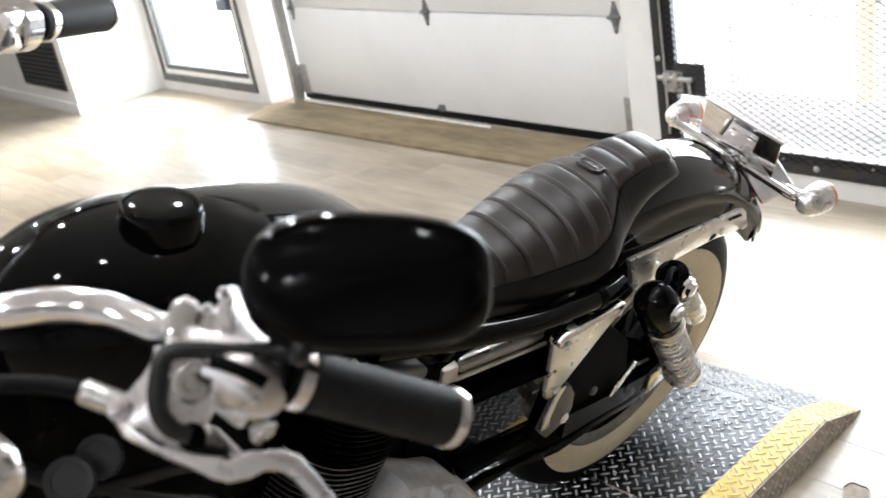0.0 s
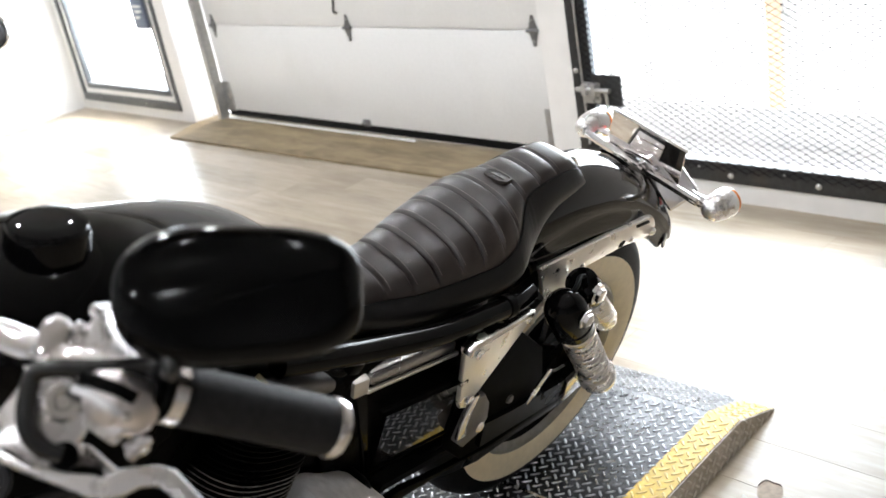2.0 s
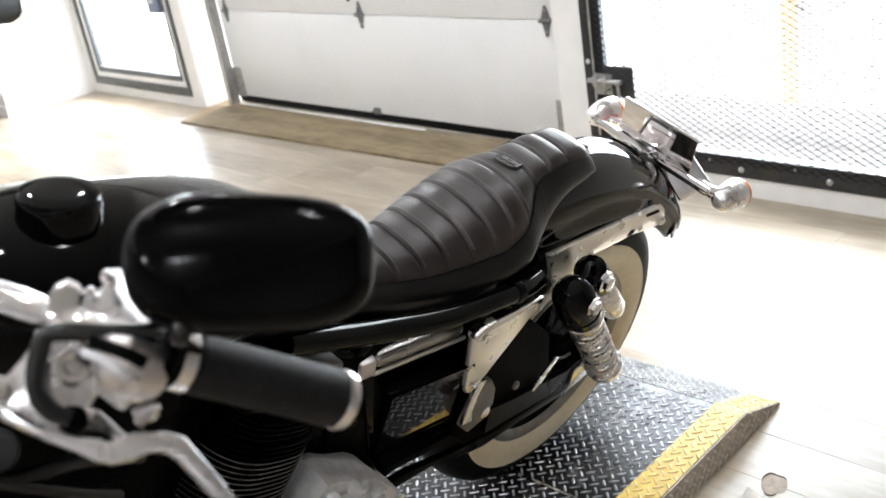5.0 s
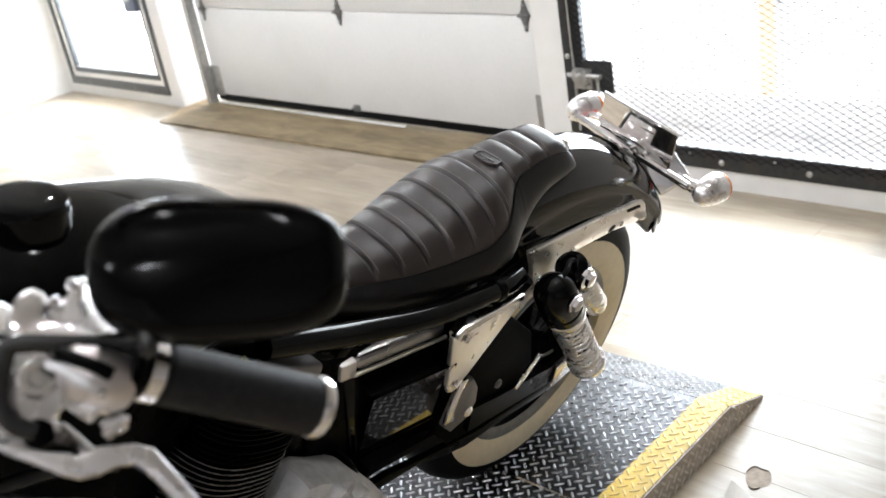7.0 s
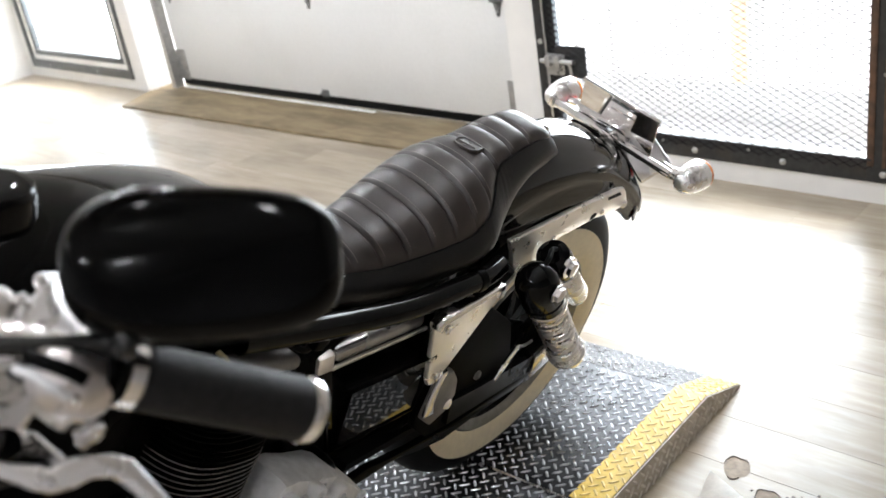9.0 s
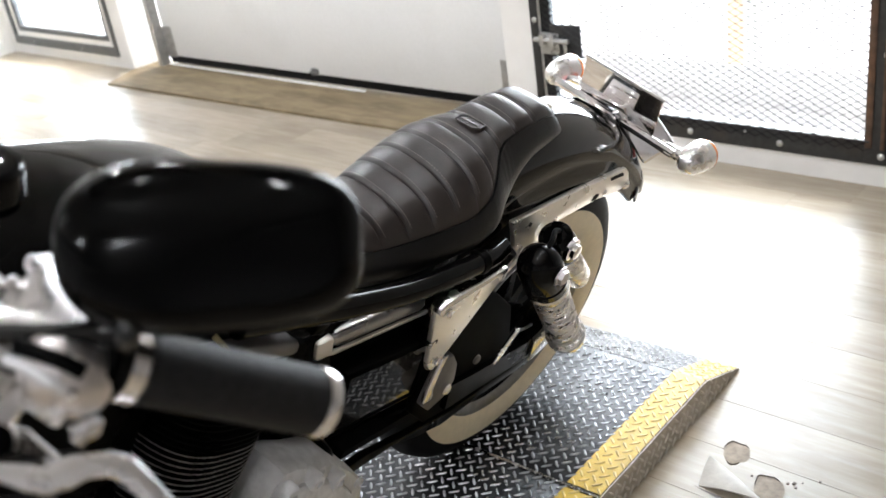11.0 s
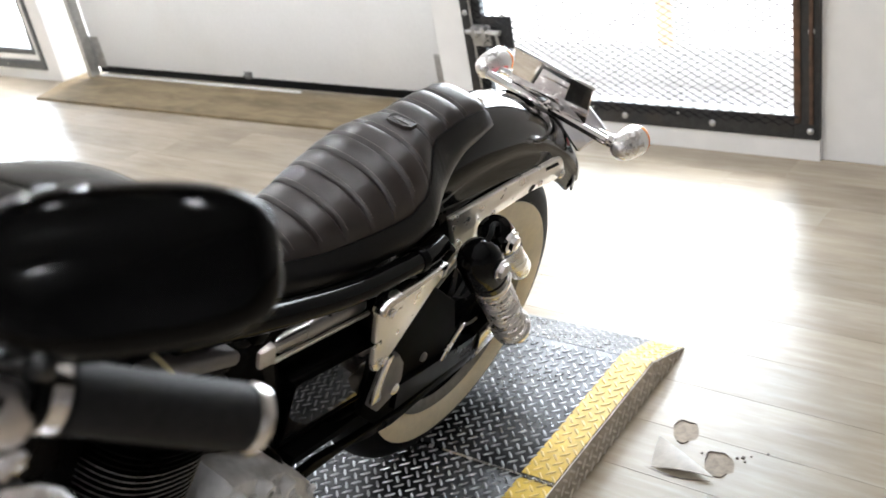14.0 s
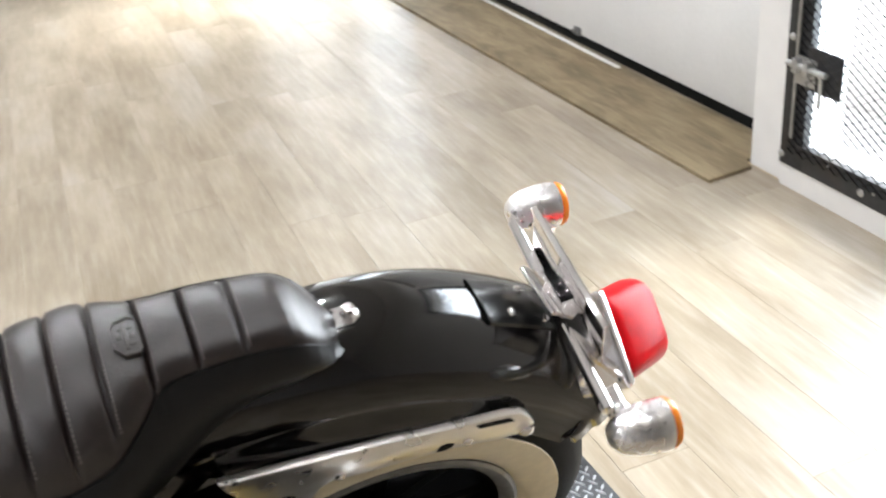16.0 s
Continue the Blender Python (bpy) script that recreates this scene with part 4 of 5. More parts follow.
for u, w, hw, dp in TANK:
    ring = []
    tail_ = min(1.0, max(0.0, (u + 0.86) / 0.276)) ** 1.3
    for k in range(40):
        a = 2 * math.pi * k / 40
        c, s_ = math.cos(a), math.sin(a)
        e = 0.95
        ring.append((u + 0.05 * tail_, 0.07 * tail_ + hw * math.copysign(abs(c) ** e, c), w - 0.068 * tail_ - dp * 0.58 + (dp * 0.58 if s_ > 0 else dp * 0.42) * math.copysign(abs(s_) ** e, s_)))
    rings.append(ring)
bm = loft(rings)
tank = part("fuel_tank", bm, GLOSSBLACK, bike, "gloss black teardrop fuel tank")
tank.modifiers.new("round", "SUBSURF").levels = 2
tank.modifiers["round"].render_levels = 2
part("fuel_cap", revolve((-0.952, -0.017, 1.08), (0.14, 0.12, 0.98), [(0, 0.033), (0.002, 0.036), (0.02, 0.0365), (0.025, 0.036), (0.0295, 0.034), (0.0315, 0.029), (0.0325, 0.02), (0.033, 0.004)], 40), GLOSSBLACK, tank, "round gloss black fuel cap")

# frame, strut, bracket
frame_group = new("frame")
frame_group.parent = bike
for s in (-1, 1):
    part("seat_rail", tube([(-0.7, s * 0.045, 0.79), (-0.56, s * 0.062, 0.735), (-0.42, s * 0.085, 0.695), (-0.3, s * 0.095, 0.672), (-0.24, s * 0.096, 0.66), (-0.2, s * 0.09, 0.652)], 0.017, 14), GLOSSBLACK, frame_group, "gloss black frame tube")
    part("rail_clamp", rod((-0.28, s * 0.095, 0.668), (-0.262, s * 0.096, 0.664), 0.0195, 16, 0.002), SATINBLACK, frame_group)
    part("down_rail", tube([(-0.62, s * 0.03, 0.4), (-0.46, s * 0.04, 0.36), (-0.3, s * 0.05, 0.37), (-0.24, s * 0.06, 0.46), (-0.2, s * 0.07, 0.56), (-0.17, s * 0.09, 0.63)], 0.014, 12), SATINBLACK, frame_group)
part("backbone", tube([(-1.08, 0, 0.98), (-0.85, 0, 0.87), (-0.65, 0, 0.76)], 0.022, 14), SATINBLACK, frame_group)
part("front_tube", tube([(-1.08, 0, 0.98), (-1.12, 0, 0.75), (-1.06, 0, 0.3), (-0.9, 0, 0.2), (-0.5, 0, 0.2)], 0.016, 12), SATINBLACK, frame_group)
STRUT = [(-0.149, 0.66), (-0.07, 0.655), (0.04, 0.648), (0.1, 0.641), (0.16, 0.636), (0.178, 0.632), (0.189, 0.621), (0.2, 0.6), (0.195, 0.584), (0.155, 0.586), (0.1, 0.597), (0.06, 0.598), (0.0, 0.6),
         (-0.035, 0.603), (-0.048, 0.594), (-0.058, 0.576), (-0.07, 0.565), (-0.1, 0.563), (-0.118, 0.556), (-0.125, 0.545), (-0.128, 0.53), (-0.137, 0.53), (-0.142, 0.55), (-0.134, 0.57), (-0.126, 0.588), (-0.127, 0.605), (-0.134, 0.625), (-0.142, 0.642)]
for s in (-1, 1):
    a, b = (-0.006, 0.005) if s < 0 else (-0.005, 0.006)
    strut = part("fender_strut", slab(STRUT, a, b, 1, 0.0025), STRUTMETAL, bike, "polished fender strut", m=pose(0.197, s * 0.102, 0, 0, 0, 5.5 * s) @ pose(-0.197, 0, 0))
    for u, w, r in ((0.19, 0.593, 0.009), (0.118, 0.606, 0.006), (-0.026, 0.612, 0.006)):
        part("strut_bolt", revolve((u, s * 0.005, w), (0, s, 0), [(0, r), (r * 0.45, r), (r * 0.75, r * 0.7), (r, r * 0.1)], 12), CHROME, strut)
    part("strut_slot", slab([(0.125, 0.634), (0.165, 0.6295), (0.172, 0.621), (0.13, 0.6265)], s * 0.0055, s * 0.0072), RUBBER, strut, "black rubber trim strip")
    part("strut_hole", slab([(0.082, 0.602), (0.086, 0.611), (0.094, 0.613), (0.102, 0.609), (0.1, 0.603), (0.092, 0.6)], s * 0.0055, s * 0.0068), RUBBER, strut, "dark oval slot")
BR = [(-0.205, 0.622), (-0.212, 0.634), (-0.228, 0.638), (-0.37, 0.66), (-0.382, 0.655), (-0.383, 0.645), (-0.374, 0.535), (-0.368, 0.518), (-0.356, 0.511), (-0.345, 0.514), (-0.21, 0.605)]
bracket = part("side_bracket", slab(BR, -0.11, -0.1, 1, 0.003), STRUTMETAL, bike, "polished triangular side bracket")
part("top_flange", slab([(-0.213, 0.637), (-0.228, 0.64), (-0.37, 0.6635), (-0.384, 0.657), (-0.3845, 0.648), (-0.376, 0.64), (-0.372, 0.651), (-0.23, 0.631), (-0.215, 0.626)], -0.1185, -0.0985, 1, 0.0025), POLISHED, bracket, "bright rounded top flange")
for u, w in ((-0.351, 0.628), (-0.222, 0.622), (-0.352, 0.531)):
    part("bracket_bolt", revolve((u, -0.112, w), (0, -1, 0), [(0, 0.0085), (0.003, 0.008), (0.004, 0.004), (0.002, 0.0035), (0.002, 0.001)], 14), CHROME, bracket)

# side cover with a recessed glossy panel, turned in towards the front
CV = [(-0.006, 0.63), (0.176, 0.63), (0.2, 0.585), (0.206, 0.418), (0.03, 0.412), (0.008, 0.56)]
COVER_AT = pose(-0.535, -0.036, 0, 0, 0, -13)
cover = part("side_cover", slab(CV, 0.0, 0.08, 1, 0.005), GLOSSBLACK, bike, "gloss black battery side cover", m=COVER_AT)


def shrunk(outline, k):
    cu, cw = sum(p[0] for p in outline) / len(outline), sum(p[1] for p in outline) / len(outline)
    return [(cu + (u - cu) * k, cw + (w - cw) * k) for u, w in outline]


CI = [(0.028, 0.588), (0.105, 0.586), (0.183, 0.584), (0.191, 0.47), (0.189, 0.427), (0.039, 0.422)]


def panel_lean(w):
    """How far the recessed panel stands out at height w: it curves outwards to its top."""
    f = max(0.0, w - 0.426)
    return f * math.tan(radians(4)) + f * f / 0.14 * math.tan(radians(7))


bm = bmesh.new()
rings = [[bm.verts.new((u, v - k2 * panel_lean(w), w)) for u, w in shrunk(CI, k)] for k, v, k2 in ((1.0, 0.002, 0), (0.99, -0.0035, 1), (0.972, -0.0035, 1), (0.962, 0.001, 1))]
for x, y in zip(rings, rings[1:]):
    for i in range(6):
        bm.faces.new((x[i], x[(i + 1) % 6], y[(i + 1) % 6], y[i]))
bmesh.ops.recalc_face_normals(bm, faces=bm.faces)
part("panel_rim", bm, GLOSSBLACK, cover, "gloss black panel rim")
rows = []
q = [Vector(p) for p in shrunk(CI, 0.966)]
for j in range(15):
    line = [q[5].lerp(q[4], k / 8).lerp(q[0].lerp(q[2], k / 8), j / 14) for k in range(9)]
    rows.append([(e.x, -0.0005 - panel_lean(e.y), e.y) for e in line])
part("panel", loft(rows, False, False), MIRRORBLACK, cover, "mirror-black recessed panel")
part("top_trim", box((0.016, -0.006, 0.617), (0.178, 0.034, 0.645), 0.013, None, 5), DARKPOLISH, cover, "polished black top trim")
part("trim_edge", box((0.012, -0.0085, 0.6135), (0.179, -0.0025, 0.6205), 0.002), STRUTMETAL, cover, "bright trim edge")
part("trim_end", box((-0.012, -0.0085, 0.614), (0.0165, 0.036, 0.6465), 0.005), BRUSHED, cover, "bright polished trim end")
for u, w in ((0.046, 0.556), (0.105, 0.552), (0.17, 0.549)):
    part("cover_screw", revolve((u, -0.001, w), (0, -1, 0), [(0, 0.006), (0.003, 0.005), (0.004, 0.001)], 10), SATINBLACK, cover)
part("inner_box", box((-0.6, -0.035, 0.3), (-0.22, 0.08, 0.66), 0.01), SATINBLACK, bike)
part("wiring_loom", tube([(-0.7, -0.02, 0.8), (-0.63, -0.035, 0.765), (-0.57, -0.055, 0.745), (-0.5, -0.06, 0.72), (-0.42, -0.07, 0.685)], 0.007, 8), RUBBER, bike)
part("wiring_loom", tube([(-0.62, -0.03, 0.74), (-0.59, -0.045, 0.7), (-0.56, -0.04, 0.69)], 0.005, 8), RUBBER, bike)
part("connector", box((-0.012, -0.01, -0.012), (0.012, 0.01, 0.012), 0.003, pose(-0.565, -0.05, 0.705, 10, 30, 0)), SATINBLACK, bike)
part("spark_lead", tube([(-0.732, -0.045, 0.795), (-0.73, -0.06, 0.788), (-0.724, -0.068, 0.772)], 0.0034, 8), PALELEAD, bike, "pale yellow ignition lead")

# shock absorbers
def shock(s):
    g = new("shock_absorber")
    g.parent = bike
    top, bot = Vector((-0.162, s * 0.142, 0.628)), Vector((0.045, s * 0.152, 0.33))
    ax = (bot - top).normalized()
    part("top_eye", rod(top + Vector((0, -s * 0.026, 0)), top + Vector((0, s * 0.008, 0)), 0.0155, 20, 0.003), SATINBLACK, g)
    part("top_bolt", revolve(top + Vector((0.004, s * 0.036, 0)), (0, s, 0), [(0, 0.017), (0.002, 0.017), (0.0025, 0.0125), (0.009, 0.0125), (0.011, 0.0095), (0.013, 0.002)], 6), DULLCHROME, g)
    part("head", revolve(top - ax * 0.004, ax, [(-0.03, 0.008), (-0.026, 0.018), (-0.016, 0.029), (0.0, 0.0355), (0.02, 0.037), (0.05, 0.0365), (0.052, 0.034), (0.056, 0.034), (0.058, 0.037), (0.076, 0.0365), (0.082, 0.03)], 32), GLOSSBLACK, g, "gloss black shock head")
    part("preload_ring", revolve(top + ax * 0.08, ax, [(0, 0.034), (0.003, 0.0365), (0.012, 0.0365), (0.014, 0.033)], 28), POLISHED, g)
    part("damper", rod(top + ax * 0.08, bot, 0.0235, 20), RUBBER, g)
    _, e1, e2 = basis(ax)
    coil = []
    turns, ln = 11, (bot - top).length - 0.135
    for k in range(turns * 16 + 1):
        t = 2 * math.pi * k / 16
        coil.append(top + ax * (0.1 + ln * k / (turns * 16)) + (e1 * math.cos(t) + e2 * math.sin(t)) * 0.0285)
    part("spring", tube(coil, 0.0041, 8, 1, False), SATINCHROME, g, "chrome coil spring")
    part("spring_seat", revolve(bot - ax * 0.036, ax, [(0, 0.03), (0.002, 0.037), (0.012, 0.037), (0.016, 0.026), (0.03, 0.018)], 28), POLISHED, g)
    part("bottom_eye", rod(bot + Vector((0, -s * 0.03, 0)), bot + Vector((0, s * 0.015, 0)), 0.02, 20, 0.003), SATINBLACK, g)
    res = Vector((-0.092, s * 0.13, 0.63))
    rd = (Vector((0.008, s * 0.147, 0.5)) - res).normalized()
    can = part("reservoir", revolve(res + rd * 0.045, rd, [(0, 0.022), (0.006, 0.0245), (0.1, 0.0245), (0.112, 0.021), (0.115, 0.008)], 24), POLISHED, g, "polished gas reservoir")
    part("reservoir_cap", revolve(res - rd * 0.022, rd, [(0, 0.018), (0.008, 0.028), (0.03, 0.03), (0.06, 0.029), (0.068, 0.025)], 24), GLOSSBLACK, can)
    part("reservoir_bolt", revolve(res + Vector((0, s * 0.024, 0)), (0, s, 0), [(0, 0.019), (0.006, 0.019), (0.007, 0.013), (0.014, 0.013), (0.016, 0.009)], 20), CHROME, can)
    part("hose", tube([top + Vector((0.0, s * 0.0, 0.02)), top + Vector((0.02, s * 0.0, 0.036)), res + Vector((-0.02, 0, 0.03)), res + Vector((0.0, 0, 0.02))], 0.0045, 8), RUBBER, g)


shock(-1)
shock(1)

# swing arm, belt guard, brackets below
swing = new("swing_arm")
swing.parent = bike
for s in (-1, 1):
    part("arm", loft([[(u, s * 0.085 + y * 0.012, w + z * h) for y, z in ((-1, -1), (1, -1), (1, 1), (-1, 1))] for u, w, h in ((-0.26, 0.36, 0.03), (-0.18, 0.335, 0.026), (0.0, 0.285, 0.024), (0.1, 0.29, 0.026))]), SATINBLACK, swing)
part("cross_tube", rod((-0.4, -0.03, 0.4), (-0.4, 0.1, 0.4), 0.026, 16), SATINBLACK, swing)
part("axle_block", box((0.02, -0.104, 0.245), (0.1, -0.096, 0.3), 0.006), POLISHED, swing)
part("belt_guard", slab([(-0.54, 0.40), (-0.46, 0.385), (-0.36, 0.342), (-0.22, 0.292), (-0.1, 0.268), (0.045, 0.235), (0.065, 0.225), (0.06, 0.21), (0.048, 0.209), (-0.122, 0.251), (-0.244, 0.272), (-0.315, 0.303), (-0.388, 0.342), (-0.476, 0.364), (-0.545, 0.38)], -0.09, -0.076, 1, 0.003), SATINBLACK, swing, "satin black lower belt guard")
part("belt", slab([(-0.5, 0.39), (-0.2, 0.3), (0.02, 0.25), (0.02, 0.262), (-0.19, 0.312), (-0.49, 0.402)], -0.07, -0.045), RUBBER, swing)
part("hub_shield", slab([(-0.26, 0.64), (-0.2, 0.57), (-0.09, 0.455), (-0.06, 0.36), (-0.1, 0.3), (-0.2, 0.29), (-0.3, 0.32), (-0.345, 0.38), (-0.35, 0.48), (-0.32, 0.56)], -0.086, -0.07, 1, 0.004), DEADBLACK, bike, "black inner side plate")
part("guard_blade", slab([(-0.058, 0.388), (-0.06, 0.379), (-0.085, 0.36), (-0.113, 0.338), (-0.122, 0.338), (-0.125, 0.345), (-0.116, 0.356), (-0.09, 0.377), (-0.069, 0.391)], -0.1, -0.094, 1, 0.002), POLISHED, bike, "bright belt guard blade")
part("guard_stay", tube([(-0.062, -0.097, 0.386), (-0.045, -0.1, 0.378), (-0.025, -0.104, 0.38)], 0.0028, 8), GREYCAST, bike)
PEGF = [(-0.362, 0.44), (-0.358, 0.47), (-0.347, 0.496), (-0.334, 0.521), (-0.32, 0.518), (-0.333, 0.489), (-0.342, 0.46), (-0.336, 0.432)]
peg = part("peg_mount", slab([(-0.352, 0.42), (-0.334, 0.47), (-0.315, 0.497), (-0.29, 0.492), (-0.272, 0.46), (-0.268, 0.42), (-0.29, 0.395), (-0.33, 0.392)], -0.106, -0.09, 1, 0.005), GREYCAST, bike, "dull grey footpeg mount")
part("peg_flange", slab(PEGF, -0.112, -0.104, 1, 0.002), POLISHED, peg, "polished mount flange")
part("peg_bolt", revolve((-0.302, -0.106, 0.428), (0, -1, 0), [(0, 0.011), (0.007, 0.011), (0.011, 0.007), (0.012, 0.002)], 16), CHROME, peg)
part("peg_pivot", revolve((-0.185, -0.092, 0.396), (0, -1, 0), [(0, 0.009), (0.004, 0.0085), (0.006, 0.005), (0.006, 0.001)], 14), GREYCAST, bike)

# engine
engine = new("engine")
engine.parent = bike


def cylinder_block(u0, w0, tilt, rows):
    ax = Vector((math.sin(tilt), 0, math.cos(tilt)))
    base = Vector((u0, 0, w0))
    part("barrel", rod(base, base + ax * (rows * 0.0076), 0.055, 24), SATINBLACK, engine)
    for k in range(rows):
        r = 0.076 if k < 5 else 0.09 if k < rows - 4 else 0.084
        c = base + ax * (0.0076 * k)
        ring = [(math.cos(2 * math.pi * i / 36), math.sin(2 * math.pi * i / 36)) for i in range(36)]
        side = ax.cross(Vector((0, 1, 0))).normalized()
        flat = lambda q: math.copysign(abs(q) ** 0.7, q)  # noqa: E731
        bm = bmesh.new()
        rr = [[c + ax * h + side * (r * m_ * flat(x)) + Vector((0, r * m_ * 1.02 * flat(y), 0)) for x, y in ring] for h, m_ in ((0, 0.985), (0.0005, 1.0), (0.0017, 1.0), (0.0022, 0.985))]
        add_loft(bm, rr)
        bmesh.ops.recalc_face_normals(bm, faces=bm.faces)
        part("fin", bm, SATINBLACK, engine)
        # Pale rings lay the highlight along the fin edges; the upper fins go without.
        if k > rows - 8:
            continue
        bm = bmesh.new()
        add_loft(bm, [[c + ax * h + side * (r * m_ * flat(x)) + Vector((0, r * m_ * 1.02 * flat(y), 0)) for x, y in ring] for h, m_ in ((0.0006, 1.001), (0.0009, 1.004), (0.0015, 1.004), (0.0018, 1.001))])
        bmesh.ops.recalc_face_normals(bm, faces=bm.faces)
        part("fin_edge", bm, FINMETAL, engine)
    return base + ax * (rows * 0.0076), ax


top_r, ax_r = cylinder_block(-0.84, 0.465, 0.5, 35)
top_f, ax_f = cylinder_block(-1.0, 0.43, -0.42, 35)
for top, ax in ((top_r, ax_r), (top_f, ax_f)):
    m = Matrix.Translation(top) @ pose(0, 0, 0, 0, math.degrees(math.asin(ax.x)), 0)
    rocker = part("rocker_box", box((-0.085, -0.07, 0.0), (0.085, 0.075, 0.03), 0.012, m, 3), SATINBLACK, engine, "black rocker box")
    part("rocker_cover", box((-0.078, -0.065, 0.031), (0.078, 0.068, 0.058), 0.013, m, 3), SATINBLACK, rocker, "black rocker cover")
    part("cover_rib", box((-0.078, -0.069, 0.046), (0.08, -0.036, 0.066), 0.008, m, 3), GREYCAST, rocker, "dull grey cast rib")
    for a, b in ((-0.06, -0.055), (0.06, -0.055), (-0.06, 0.05), (0.06, 0.05)):
        part("rocker_bolt", revolve(m @ Vector((a, b, 0.056)), ax, [(0, 0.008), (0.006, 0.008), (0.008, 0.004)], 6), DARKCAST, rocker)
part("engine_core", loft([[(u, y, w) for y, w in ((-0.01, lo), (0.09, lo), (0.1, (lo + hi) / 2), (0.09, hi), (-0.01, hi), (-0.03, (lo + hi) / 2))] for u, lo, hi in ((-1.3, 0.4, 1.0), (-1.2, 0.3, 1.02), (-1.0, 0.3, 0.95), (-0.8, 0.3, 0.9), (-0.68, 0.3, 0.86), (-0.61, 0.3, 0.8), (-0.57, 0.35, 0.76))]), SATINBLACK, engine, "black engine core")
part("crankcase", box((-0.98, -0.09, 0.2), (-0.52, 0.12, 0.46), 0.03, None, 3), SATINBLACK, engine, "black crankcase")
CASE = [(-0.99, 0.33), (-0.97, 0.41), (-0.91, 0.45), (-0.83, 0.45), (-0.76, 0.43), (-0.68, 0.42), (-0.61, 0.40), (-0.55, 0.35), (-0.53, 0.29), (-0.56, 0.23), (-0.64, 0.2), (-0.78, 0.2), (-0.9, 0.22), (-0.97, 0.26)]
case = part("primary_cover", slab(CASE, -0.165, -0.08, 1, 0.012), CASTALU, engine, "grey cast aluminium primary cover")
part("cover_boss", slab(shrunk(CASE[5:11], 0.9), -0.178, -0.16, 1, 0.006), CASTALU, case)
for u, w in shrunk(CASE, 0.94):
    part("case_screw", revolve((u, -0.165, w), (0, -1, 0), [(0, 0.008), (0.005, 0.008), (0.007, 0.004), (0.005, 0.003)], 10), CHROME, case)
SPC = [(-0.7, 0.45), (-0.695, 0.5), (-0.682, 0.53), (-0.66, 0.542), (-0.632, 0.53), (-0.598, 0.5), (-0.555, 0.47), (-0.51, 0.41), (-0.475, 0.35), (-0.47, 0.3), (-0.53, 0.27), (-0.64, 0.28), (-0.69, 0.38)]
gearcase = part("sprocket_cover", slab(SPC, -0.108, -0.03, 1, 0.018), CASTALU, engine, "grey cast aluminium sprocket cover")
part("cover_step", slab(shrunk(SPC, 0.66), -0.122, -0.1, 1, 0.014), CASTALU, gearcase)
for u, w in shrunk(SPC[2:9:3], 0.8):
    part("sprocket_screw", revolve((u, -0.108, w), (0, -1, 0), [(0, 0.009), (0.004, 0.009), (0.006, 0.005), (0.003, 0.004)], 12), CASTALU, gearcase)
for u, w, rr in ((-0.664, 0.51, 0.018), (-0.612, 0.492, 0.014), (-0.565, 0.448, 0.016)):
    part("cover_lug", revolve((u, -0.1, w), (0, -1, 0), [(0, rr), (0.018, rr), (0.024, rr * 0.8), (0.025, rr * 0.45), (0.02, rr * 0.4), (0.02, 0.001)], 18), CASTALU, gearcase)
part("horn_cover", revolve((-0.79, -0.09, 0.52), (0, -1, 0), [(0, 0.03), (0.02, 0.034), (0.035, 0.03), (0.042, 0.015), (0.043, 0.002)], 24), CASTALU, engine)
for k in range(3):
    part("tappet_cover", revolve((-1.0 + 0.055 * k, -0.1, 0.6 + 0.02 * k), (0.2, -1, 0.2), [(0, 0.03), (0.02, 0.031), (0.03, 0.024), (0.032, 0.002)], 20), SATINBLACK, engine)

for u, v, w, rr in ((-1.108, -0.1, 0.94, 0.021), (-1.075, -0.09, 0.935, 0.02)):
    part("horn_disc", revolve((u, v, w), (-0.35, -0.5, 0.8), [(0, rr * 0.8), (0.003, rr), (0.012, rr), (0.013, rr * 0.94), (0.0125, rr * 0.7), (0.0115, rr * 0.66), (0.0115, 0.001)], 28), DARKCAST, engine, "dark grey round cover")
part("fork_stay", tube([(-1.16, -0.06, 0.98), (-1.09, -0.085, 0.9), (-1.0, -0.09, 0.86), (-0.93, -0.08, 0.8)], 0.008, 10), DARKCAST, engine)
part("fork_stay", tube([(-1.12, -0.075, 0.93), (-1.04, -0.1, 0.86), (-0.97, -0.1, 0.79)], 0.006, 10), DARKCAST, engine)

# handlebar and controls
bars = new("handlebar")
bars.parent = bike
GI, GO = Vector((-1.037, -0.313, 1.188)), Vector((-0.938, -0.372, 1.126))
gd = (GO - GI).normalized()
part("bar_tube", tube([GI + gd * 0.02, GI - gd * 0.03, (-1.076, -0.268, 1.206), (-1.074, -0.218, 1.18), (-1.083, -0.158, 1.163), (-1.104, -0.124, 1.156), (-1.133, -0.094, 1.144), (-1.175, -0.044, 1.118), (-1.19, 0.0, 1.11), (-1.17, 0.06, 1.13), (-1.12, 0.12, 1.175), (-1.04, 0.2, 1.205), (-0.96, 0.25, 1.18), (-0.885, 0.285, 1.14)], 0.0132, 16), CHROME, bars, "chrome handlebar tube")


